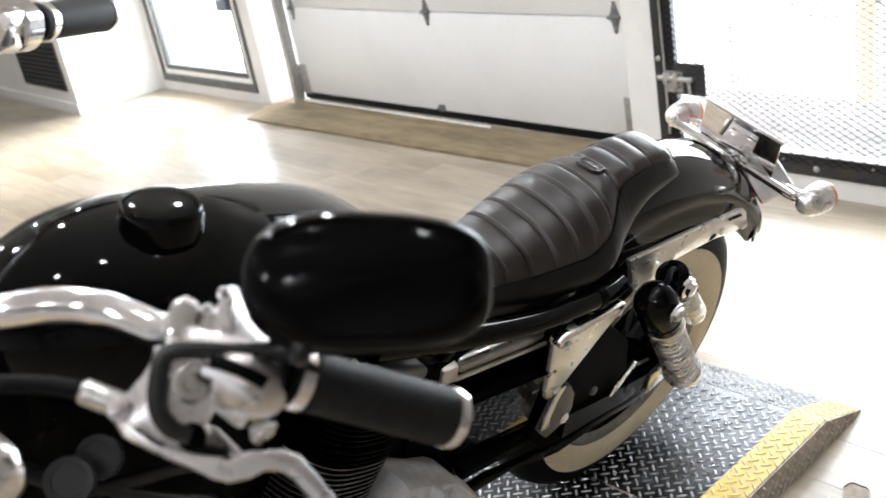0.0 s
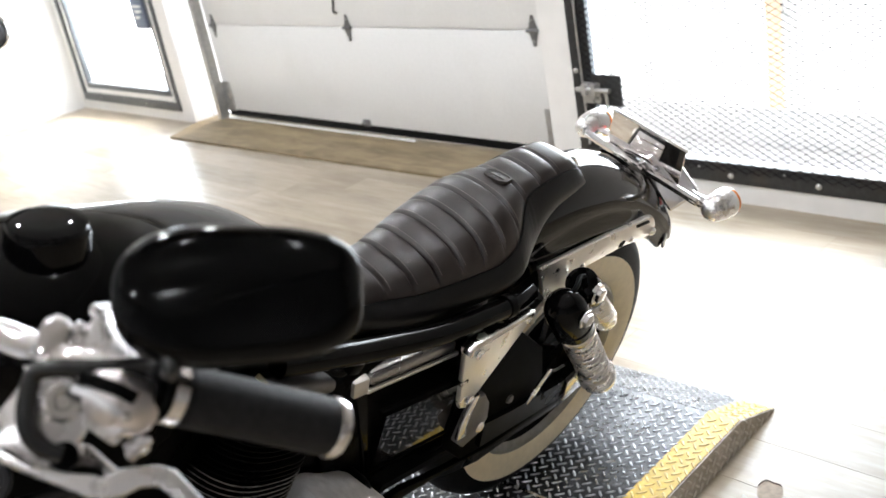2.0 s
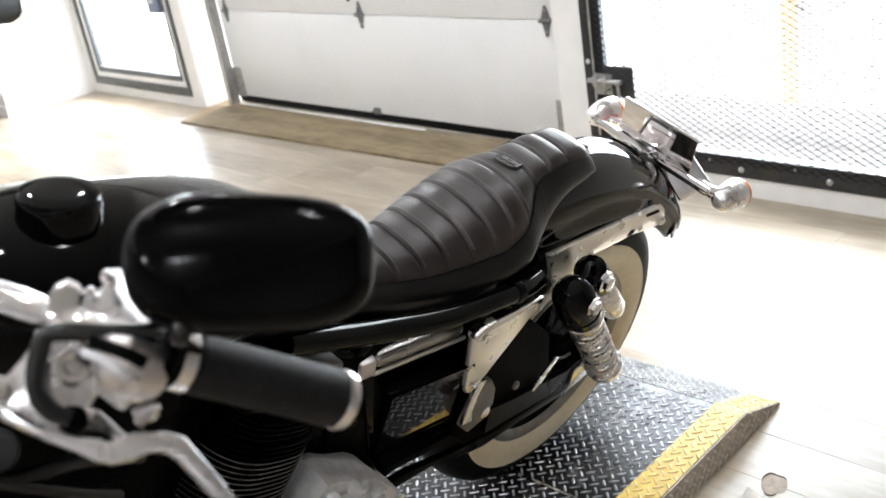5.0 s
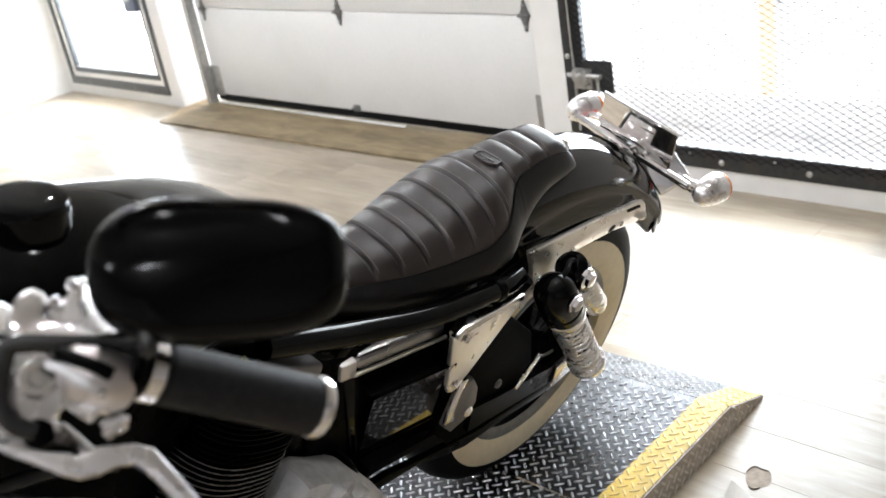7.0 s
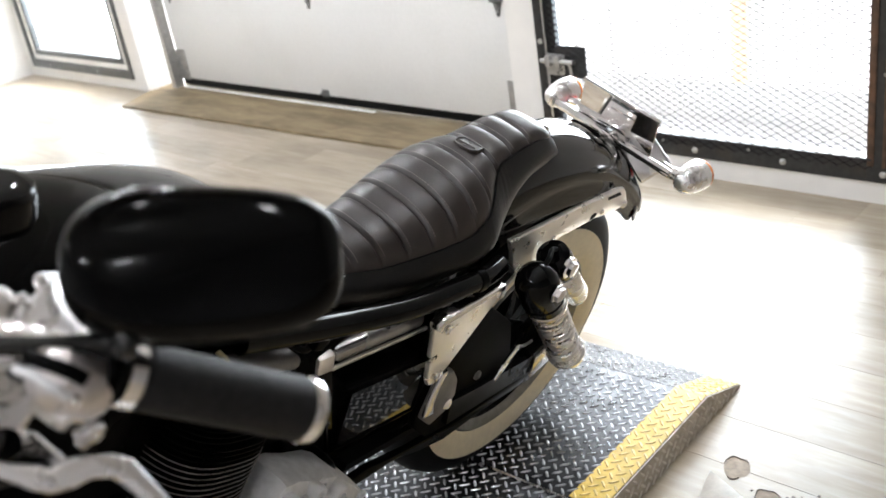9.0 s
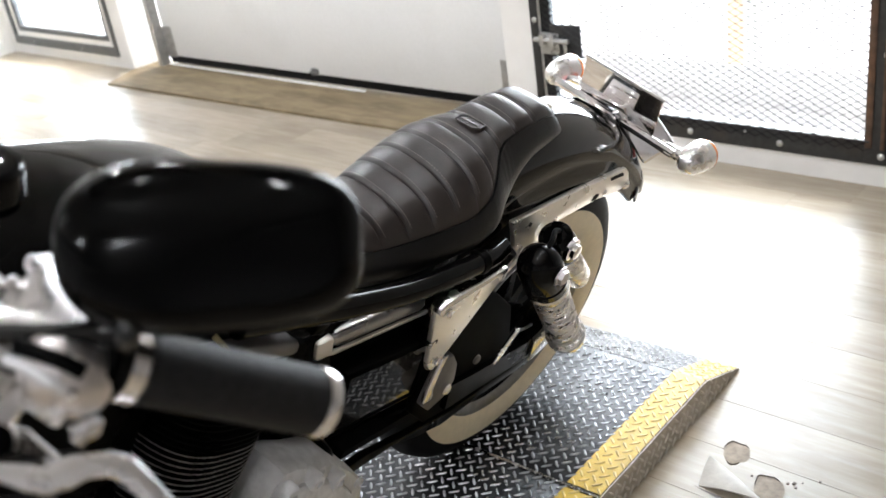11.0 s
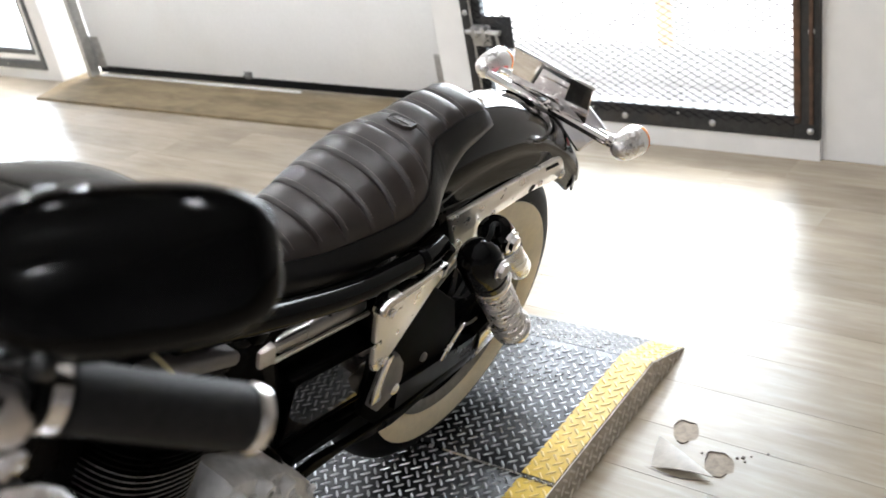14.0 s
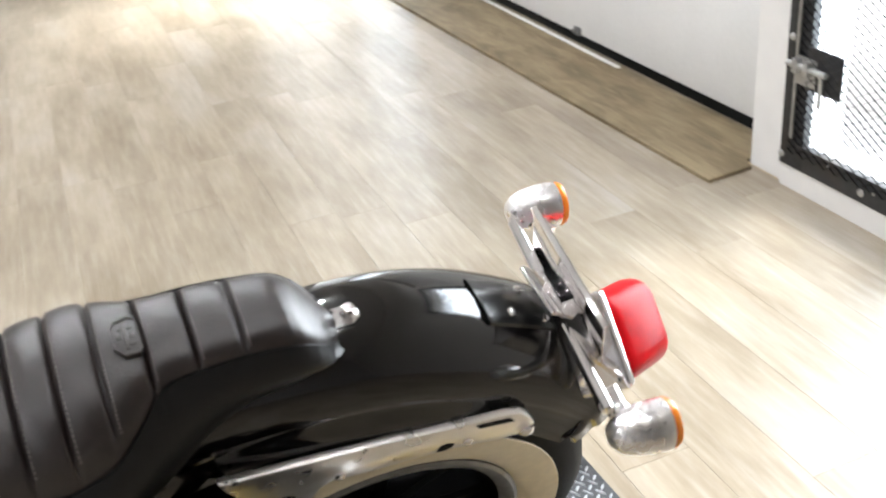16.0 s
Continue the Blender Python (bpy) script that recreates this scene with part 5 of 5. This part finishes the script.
def grip(a, d):
    g = part("grip", revolve(a, d, [(0, 0.017), (0.002, 0.0195), (0.105, 0.0205), (0.109, 0.0195)], 32), GRIPRUBBER, bars, "black foam handlebar grip")
    part("end_cap", revolve(a + d * 0.109, d, [(0, 0.0205), (0.003, 0.0215), (0.008, 0.0205), (0.01, 0.017), (0.011, 0.004)], 32), CHROME, g, "chrome grip end")
    part("collar", revolve(a - d * 0.014, d, [(0, 0.0175), (0.002, 0.0205), (0.011, 0.0205), (0.013, 0.018)], 32), CHROME, g, "chrome grip collar")
    part("collar_band", revolve(a - d * 0.024, d, [(0, 0.018), (0.001, 0.0195), (0.009, 0.0195), (0.01, 0.018)], 28), RUBBER, g)


grip(GI, gd)
RI, RO = Vector((-0.87, 0.292, 1.134)), Vector((-0.795, 0.335, 1.103))
rd_ = (RO - RI).normalized()
grip(RO - rd_ * 0.115, rd_)
part("throttle_housing", revolve(RO - rd_ * 0.185, rd_, [(0, 0.018), (0.004, 0.026), (0.026, 0.027), (0.03, 0.02)], 24), CHROME, bars, "chrome switch housing")
part("brake_perch", box((-0.03, -0.02, -0.022), (0.03, 0.03, 0.022), 0.01, Matrix.Translation(RO - rd_ * 0.2) @ pose(0, 0, 0, 0, 20, 30), 3), CHROME, bars)
part("brake_lever", tube([RO - rd_ * 0.19 + Vector((-0.02, 0.03, -0.01)), RO - rd_ * 0.12 + Vector((-0.035, 0.04, -0.02)), RO - rd_ * 0.02 + Vector((-0.04, 0.035, -0.03))], 0.008, 10), CHROME, bars)

perch = new("clutch_controls")
perch.parent = bike
# pieces cut from plate, in the plane of the lever: x along the grip, z to the rider's eye
CLUTCH = Matrix(((0.6821, 0.6529, -0.3294, -1.085), (-0.7084, 0.4782, -0.5191, -0.27), (-0.1814, 0.5875, 0.7887, 1.185), (0, 0, 0, 1)))


def clutch_piece(name, outline, z0, z1, bevel, mat, label=""):
    return part(name, slab(outline, z0, z1, 2, bevel), mat, perch, label, m=CLUTCH)


part("switch_housing", revolve(GI - gd * 0.058 - Vector((0.6529, 0.4782, 0.5875)) * 0.01, gd, [(0, 0.008), (0.005, 0.015), (0.014, 0.0185), (0.017, 0.017), (0.02, 0.0185), (0.036, 0.0185), (0.04, 0.016)], 32), DULLCHROME, perch, "chrome switch housing")
part("housing_seam", revolve(GI - gd * 0.024, gd, [(0, 0.0205), (0.001, 0.0215), (0.006, 0.0215), (0.007, 0.02)], 28), SATINBLACK, perch)
COVER = [(-0.0279, 0.0204), (-0.0313, 0.0283), (-0.0303, 0.0386), (-0.0275, 0.0473), (-0.0215, 0.0516), (-0.0148, 0.0501), (-0.0094, 0.0454), (-0.0032, 0.0461), (-0.0002, 0.0515), (-0.0004, 0.0586), (0.0028, 0.0634), (0.0083, 0.0646),
         (0.0138, 0.0565), (0.0228, 0.0436), (0.0325, 0.0376), (0.0439, 0.0349), (0.0418, 0.0279), (0.0109, 0.0221), (-0.021, 0.0161)]
part("switch_slot", tube([(-1.0855, -0.2865, 1.2175), (-1.0815, -0.3005, 1.2195), (-1.0765, -0.31, 1.218), (-1.0715, -0.3175, 1.2135)], 0.0042, 12), SATINBLACK, perch, "black switch slot")
part("switch_rocker", tube([(-1.0915, -0.285, 1.211), (-1.0895, -0.298, 1.2145), (-1.0865, -0.312, 1.213), (-1.083, -0.317, 1.2085)], 0.0029, 12), CASTALU, perch, "grey switch rocker")
part("switch_pin", revolve((-1.0785, -0.3165, 1.203), (-0.5, -0.75, 0.4), [(0, 0.0035), (0.002, 0.0035), (0.004, 0.002), (0.0045, 0.0005)], 12), CHROME, perch)
clutch_piece("clamp_cover", COVER, -0.026, 0.0, 0.005, SATINCHROME, label="scalloped chrome clamp cover")
lobe = [(-0.0275, 0.022), (-0.029, 0.03), (-0.0275, 0.041), (-0.021, 0.0475), (-0.013, 0.046), (-0.008, 0.04), (-0.0085, 0.032), (-0.011, 0.024)]
clutch_piece("cover_lobe", lobe, -0.006, 0.0065, 0.004, CHROME)
for x, y in ((-0.006, 0.044), (0.0015, 0.057), (-0.007, 0.027)):
    part("cover_stud", revolve((x, y, -0.002), (0, 0, 1), [(0, 0.0045), (0.004, 0.0045), (0.0065, 0.003), (0.007, 0.001)], 12), CHROME, perch, m=CLUTCH)
BRACKET = [(-0.0315, 0.0068), (-0.0324, 0.0158), (-0.0246, 0.0182), (-0.0111, 0.013), (0.0031, 0.0132), (0.016, -0.0009), (0.0156, -0.0098), (0.011, -0.0202), (0.0092, -0.0303), (0.0066, -0.0415), (-0.0048, -0.0436), (-0.027, -0.0359), (-0.0433, -0.0339), (-0.0482, -0.0228), (-0.041, -0.0138), (-0.0346, -0.0027)]
clutch_piece("lever_bracket", BRACKET, -0.016, 0.004, 0.005, SATINCHROME, label="chrome lever bracket")
part("pivot_screw", revolve((-0.0043, -0.0025, 0.002), (0, 0, 1), [(0, 0.0125), (0.004, 0.0125), (0.0065, 0.0105), (0.0065, 0.006), (0.005, 0.0045), (0.005, 0.001)], 24), POLISHED, perch, m=CLUTCH)
part("bracket_boss", revolve((-0.042, -0.026, 0.0), (0, 0, 1), [(0, 0.008), (0.006, 0.0075), (0.008, 0.004)], 16), CHROME, perch, m=CLUTCH)
part("clamp_barrel", rod((0.012, -0.006, 0.004), (0.034, -0.017, 0.004), 0.0085, 16, 0.002), POLISHED, perch, m=CLUTCH)
part("barrel_cap", revolve((0.036, -0.012, 0.012), (0.3, -0.2, 1), [(0, 0.006), (0.003, 0.006), (0.005, 0.003)], 14), CHROME, perch, m=CLUTCH)
clutch_piece("switch_lever", [(-0.003, 0.0045), (0.004, 0.0055), (0.022, 0.001), (0.036, -0.006), (0.035, -0.0125), (0.026, -0.0105), (0.01, -0.002), (-0.002, 0.0)], 0.012, 0.026, 0.002, SATINBLACK, label="black switch lever")
clutch_piece("thumb_switch", [(0.02, 0.012), (0.03, 0.0115), (0.033, 0.007), (0.024, 0.006)], 0.016, 0.021, 0.002, SATINBLACK)
LEVER = [(-0.0451, -0.0319), (-0.036, -0.0312), (-0.0087, -0.0405), (0.0071, -0.0433), (0.029, -0.0419), (0.0379, -0.0358), (0.0577, -0.0308), (0.0692, -0.0321), (0.0818, -0.0415), (0.1319, -0.0821), (0.1182, -0.0843), (0.0712, -0.0496),
         (0.0605, -0.044), (0.0504, -0.0455), (0.0416, -0.0522), (0.0306, -0.0565), (0.0185, -0.0557), (0.0076, -0.0523), (-0.01, -0.0488), (-0.0357, -0.0416)]
clutch_piece("clutch_lever", LEVER, -0.006, 0.008, 0.004, SATINCHROME, label="polished clutch lever")
clutch_piece("lever_web", [(0.0085, -0.0249), (0.0166, -0.0254), (0.0346, -0.0364), (0.0405, -0.0394), (0.0289, -0.0416), (0.0153, -0.0304), (0.009, -0.0412), (0.0053, -0.0402)], -0.004, 0.006, 0.003, CHROME)
part("lever_bush", revolve((0.003, -0.034, 0.0), (0, 0, 1), [(0, 0.009), (0.007, 0.009), (0.009, 0.006), (0.009, 0.001)], 16), SATINBLACK, perch, m=CLUTCH)
part("lever_slot", slab([(-0.032, -0.0352), (-0.029, -0.0347), (-0.012, -0.0415), (-0.014, -0.043)], 0.0075, 0.0088, 2), SATINBLACK, perch, m=CLUTCH)
part("clutch_cable", tube([(-0.19, -0.04, -0.02), (-0.149, -0.034, -0.008), (-0.1135, -0.0241, -0.005), (-0.085, -0.019, -0.005), (-0.064, -0.019, -0.005)], 0.0055, 10), RUBBER, perch, "black clutch cable", m=CLUTCH)
part("cable_ferrule", rod((-0.068, -0.0185, -0.005), (-0.04, -0.0235, -0.004), 0.0085, 16, 0.002), POLISHED, perch, m=CLUTCH)
part("clamp_screw", revolve((0.044, -0.019, -0.006), (0.4, -0.7, 0.5), [(0, 0.006), (0.006, 0.006), (0.008, 0.003)], 6), CHROME, perch, m=CLUTCH)
part("spring_clip", join(rod((0.036, -0.024, 0.0), (0.05, -0.015, 0.0), 0.004, 8), rod((0.04, -0.03, 0.0), (0.047, -0.019, 0.0), 0.0035, 8)), CHROME, perch, m=CLUTCH)
part("front_signal", revolve((-1.187, -0.236, 1.17), (-0.86, 0.1, -0.2), [(0, 0.004), (0.003, 0.014), (0.009, 0.021), (0.022, 0.026), (0.06, 0.028), (0.085, 0.026)], 32), CHROME, bars, "chrome front turn signal body")

# mirror
mirror = new("mirror")
mirror.parent = bike
MX = Vector((0.735, -0.672, 0.062)).normalized()
MC = Vector((-1.003, -0.3245, 1.258)) + MX * 0.002
MN = Vector((-0.56, -0.55, 0.62)).normalized()
MN = (MN - MX * MN.dot(MX)).normalized()
MY = MN.cross(MX)
MW, MH = 0.0748, 0.043


def mirror_ring(k, depth, n=72):
    out = []
    for i in range(n):
        a = 2 * math.pi * i / n
        c, s_ = math.cos(a), math.sin(a)
        e = 0.56 if c > 0 else 0.78
        x, y = MW * k * math.copysign(abs(c) ** e, c), MH * k * math.copysign(abs(s_) ** (e + 0.04), s_)
        y *= 1 - 0.1 * x / MW
        fall = y - 0.012 - 0.1 * x
        ridge = 0.5 * (fall + math.sqrt(fall * fall + 0.0022 ** 2)) * 0.42 * min(1.0, max(0.0, (0.92 - k) / 0.12))
        out.append(MC + MX * x + MY * y + MN * (depth - min(ridge, 0.007)))
    return out


part("mirror_housing", loft([mirror_ring(k, d) for k, d in ((0.93, -0.016), (0.985, -0.014), (1.0, -0.008), (0.998, -0.002), (0.98, 0.003), (0.945, 0.006), (0.92, 0.0082), (0.9, 0.0097), (0.88, 0.011), (0.86, 0.0121), (0.83, 0.0135), (0.8, 0.0146), (0.76, 0.0156), (0.72, 0.0163), (0.66, 0.017), (0.6, 0.0175), (0.54, 0.0179), (0.48, 0.0182), (0.42, 0.0185), (0.36, 0.0187), (0.3, 0.0189), (0.24, 0.019), (0.18, 0.0191), (0.1, 0.0192), (0.02, 0.0192))]), MIRRORSHELL, mirror, "satin black mirror housing")
part("mirror_glass", loft([mirror_ring(0.92, -0.0165), mirror_ring(0.9, -0.0175)]), CHROME, mirror, "mirror glass")
stem_top = MC - MX * 0.04 - MY * 0.031 + MN * 0.006
part("mirror_ball", revolve(stem_top - MY * 0.004, MY, [(0, 0.004), (0.004, 0.007), (0.012, 0.0075), (0.018, 0.005)], 16), SATINBLACK, mirror)
part("mirror_stem", tube([CLUTCH.inverted() @ stem_top, CLUTCH.inverted() @ (stem_top - MY * 0.012), (0.045, 0.026, 0.03), (0.0178, 0.0195, 0.028), (-0.0165, 0.0133, 0.025), (-0.0232, 0.0075, 0.022), (-0.0235, -0.0071, 0.018), (-0.0218, -0.0171, 0.016), (-0.0174, -0.0257, 0.013), (-0.0088, -0.0321, 0.01), (0.0015, -0.0335, 0.008)], 0.0058, 14), STEMBLACK, mirror, "black mirror stem", m=CLUTCH)

# tail: plate, lamp, turn signals
tail = new("tail_lamp")
tail.parent = bike


def axes_at(origin, ex, ey):
    """A pose with x along ex and y near ey."""
    ex = Vector(ex).normalized()
    ez = ex.cross(Vector(ey)).normalized()
    m = Matrix((ex, ez.cross(ex), ez)).transposed().to_4x4()
    m.translation = origin
    return m


PM = axes_at((0.282, -0.01, 0.692), (-0.008, -0.16, -0.008), (0.014, -0.02, -0.075))
part("back_plate", box((-0.085, -0.045, -0.0015), (0.085, 0.045, 0.0015), 0.001, PM), CHROME, tail, "chrome number plate bracket")
part("plate_edge", join(box((-0.087, -0.047, -0.004), (0.087, -0.043, 0.004), 0.001, PM), box((-0.087, 0.043, -0.004), (0.087, 0.047, 0.004), 0.001, PM)), CHROME, tail)
LA, LD = Vector((-0.002, 0.075, 0.053)), Vector((0.1, 0.033, -0.058))
LM = axes_at(Vector((0.301, -0.124, 0.65)) + LA / 2, LA, LD)
part("red_lens", box((-0.058, 0.01, 0.0), (0.052, 0.153, 0.064), 0.03, LM, 5), RED, tail, "red plastic tail lamp lens")
part("lamp_shell", box((-0.057, -0.003, -0.003), (0.057, 0.014, 0.065), 0.006, LM, 3), CHROME, tail, "chrome tail lamp shell")
part("fender_mount", box((-0.032, -0.036, -0.003), (0.032, 0.036, 0.003), 0.002, pose(0.268, -0.004, 0.678, 0, 38, 0)), CHROME, tail, "chrome lamp mounting plate")
part("signal_bar", rod((0.258, -0.15, 0.652), (0.292, 0.125, 0.656), 0.0085, 16), CHROME, tail, "chrome signal bar")
gasket = part("gasket", loft([[(u, v, curve_at(CREST, u) - 0.16 * abs(v) ** 1.25 * 1.6 + h) for v, h in ((-0.036, -0.006), (-0.034, 0.003), (-0.026, 0.0065), (0.022, 0.0065), (0.03, 0.003), (0.032, -0.006))] for u in (0.168, 0.172, 0.19, 0.21, 0.23, 0.25, 0.268, 0.27)]), STEMBLACK, tail, "black lamp mounting gasket")
for u, v in ((0.2, -0.022), (0.247, -0.024), (0.232, 0.016)):
    part("gasket_bolt", revolve((u, v, curve_at(CREST, u) + 0.004), (0.45, -0.2, 0.87), [(0, 0.0055), (0.003, 0.005), (0.004, 0.002)], 10), CHROME, gasket)
for s, u0, v0, w0 in ((-1, 0.24, -0.178, 0.652), (1, 0.292, 0.145, 0.655)):
    sig = part("turn_signal", revolve((u0, v0, w0), (1, -0.15, 0), [(0, 0.004), (0.003, 0.0125), (0.011, 0.02), (0.024, 0.025), (0.042, 0.028), (0.06, 0.029), (0.066, 0.0285)], 32), SATINCHROME, bike, "chrome bullet turn signal")
    part("amber_lens", revolve((u0 + 0.0645, v0 - 0.0097, w0), (1, -0.15, 0), [(0, 0.0285), (0.004, 0.0288), (0.009, 0.0265), (0.0135, 0.0165), (0.015, 0.002)], 32), AMBER, sig, "amber turn signal lens")
    part("stalk", rod((u0 + 0.036, v0 - s * 0.05, w0), (u0 + 0.03, v0 - s * 0.012, w0), 0.0075, 14), CHROME, sig)
    part("swivel", revolve((u0 + 0.03, v0 - s * 0.03, w0 - 0.002), (0, s, 0), [(0, 0.01), (0.004, 0.013), (0.014, 0.013), (0.018, 0.009)], 16), CHROME, sig)
part("side_stand", tube([(-0.62, -0.06, 0.2), (-0.66, -0.16, 0.12), (-0.7, -0.3, 0.125)], 0.012, 10), SATINBLACK, bike, "black side stand")

# ---- floor planks, laid along the street wall ----
rng = random.Random(4)
PLW, PLL = 0.152, 1.21
PLANK = finish("plank", box((-PLW / 2 + 0.0002, -PLL / 2 + 0.0002, -0.003), (PLW / 2 - 0.0002, PLL / 2 - 0.0002, 0.0), 0.0005, None, 1), PLANKWOOD)
x = 3.10
rest = bmesh.new()
while x > -4.42:
    y = (-0.9 if x > -0.25 else -3.45) - rng.random() * PLL
    start = y
    while y < 8.95:
        mid_y = y + PLL / 2
        if x > -0.25 and y < 7.2:
            ob = new("plank", PLANK)
            ob.parent = floor
            ob.location = (x, mid_y, FLOOR)
        else:
            add_box(rest, (x - PLW / 2 + 0.0002, max(y, -3.49) + 0.0002, FLOOR - 0.003), (x + PLW / 2 - 0.0002, min(y + PLL, 8.99) - 0.0002, FLOOR))
        y += PLL
    y = start
    while x > -0.25 and y > -3.45:
        add_box(rest, (x - PLW / 2 + 0.0002, max(y - PLL, -3.49) + 0.0002, FLOOR - 0.003), (x + PLW / 2 - 0.0002, y - 0.0002, FLOOR))
        y -= PLL
    x -= PLW
tagged(part("far_planks", rest, PLANKWOOD, floor, "planks of the far floor", smooth=False), kind="stuff")

# worn spots where the floor skin has torn, and a strip of it that has lifted
for k, (x, y, r) in enumerate(((1.808, 0.986, 0.034), (1.742, 0.886, 0.036))):
    spot = thing("floor_wear", pose(x, y, FLOOR, 0, 0, 25 + 15 * k), "round worn patch with torn dark edge in the floor", "floor damage", "worn floor patches")
    ring, arc = [], []
    for h, fr in ((0.0004, 1.0), (0.0006, 0.8), (0.0006, 0.02)):
        ring.append([(fr * r * (1 + 0.1 * math.sin(3 * a + k) + 0.05 * math.sin(7 * a)) * math.cos(a), fr * r * 0.85 * (1 + 0.1 * math.cos(2 * a + k)) * math.sin(a), h) for a in [2 * math.pi * i / 36 for i in range(36)]])
    part("bare_patch", loft(ring, True, False), BAREPATCH, spot, "bare brown patch")
    for a0, a1, w in ((-1.1, 1.3, 0.0026), (2.5, 3.3, 0.0014)):
        rows = []
        for i in range(25):
            t = i / 24
            a = a0 + (a1 - a0) * t
            q = r * (1 + 0.1 * math.sin(3 * a + k) + 0.05 * math.sin(7 * a) + 0.03 * rng.random())
            hw = w * math.sin(math.pi * t) * (0.6 + 0.5 * rng.random())
            c, s_ = math.cos(a), 0.85 * (1 + 0.1 * math.cos(2 * a + k)) * math.sin(a)
            rows.append([((q + d) * c, (q + d) * s_, z) for d, z in ((-hw, 0.0007), (-hw * 0.2, 0.0026), (hw * 0.6, 0.0022), (hw, 0.0002))])
        part("torn_rim", loft(rows, False), WORNRIM, spot, "dark torn vinyl rim")
flap = thing("floor_flap", pose(0, 0, FLOOR), "pale lifted sliver of torn floor plank", "floor damage")
tip, root_a, root_b = Vector((1.692, 0.874, 0.012)), Vector((1.781, 1.04, -0.0015)), Vector((1.68, 1.009, -0.0012))
rows = []
for i in range(13):
    t = i / 12
    bend = Vector((0, 0, 0.006 * math.sin(math.pi * t)))
    rows.append([root_b.lerp(tip, t) + bend, root_b.lerp(root_a, 0.33).lerp(tip, t) + bend * 1.2, root_b.lerp(root_a, 0.66).lerp(tip, t) + bend * 1.2, root_a.lerp(tip, t) + bend * 0.6,
                 root_a.lerp(tip, t) + bend * 0.6 - Vector((0, 0, 0.0018)), root_b.lerp(tip, t) + bend - Vector((0, 0, 0.0018))])
part("sliver", loft(rows), SLIVER, flap, "pale plank sliver")
# One dark strip paints both the split and the shadow line of the sliver.
part("split", slab([(1.676, 1.012), (1.668, 0.96), (1.684, 0.9), (1.69, 0.882), (1.674, 0.93)], FLOOR + 0.0004, FLOOR + 0.0008, 2), WORNRIM, flap, "dark split and shadow line beside the sliver", m=pose(0, 0, -FLOOR))
crumbs = bmesh.new()
for x, y, d in ((1.78, 0.853, 0.004), (1.809, 0.814, 0.003), (1.774, 0.863, 0.003), (1.77, 0.845, 0.0025), (1.79, 0.84, 0.002), (1.76, 0.93, 0.0025)):
    add_box(crumbs, (x - d, y - d, 0.0), (x + d, y + d * 0.7, d * 0.8), d * 0.3)
tagged(part("crumb", crumbs, WORNRIM, flap, "dark crumbs of torn floor"), kind="stuff")
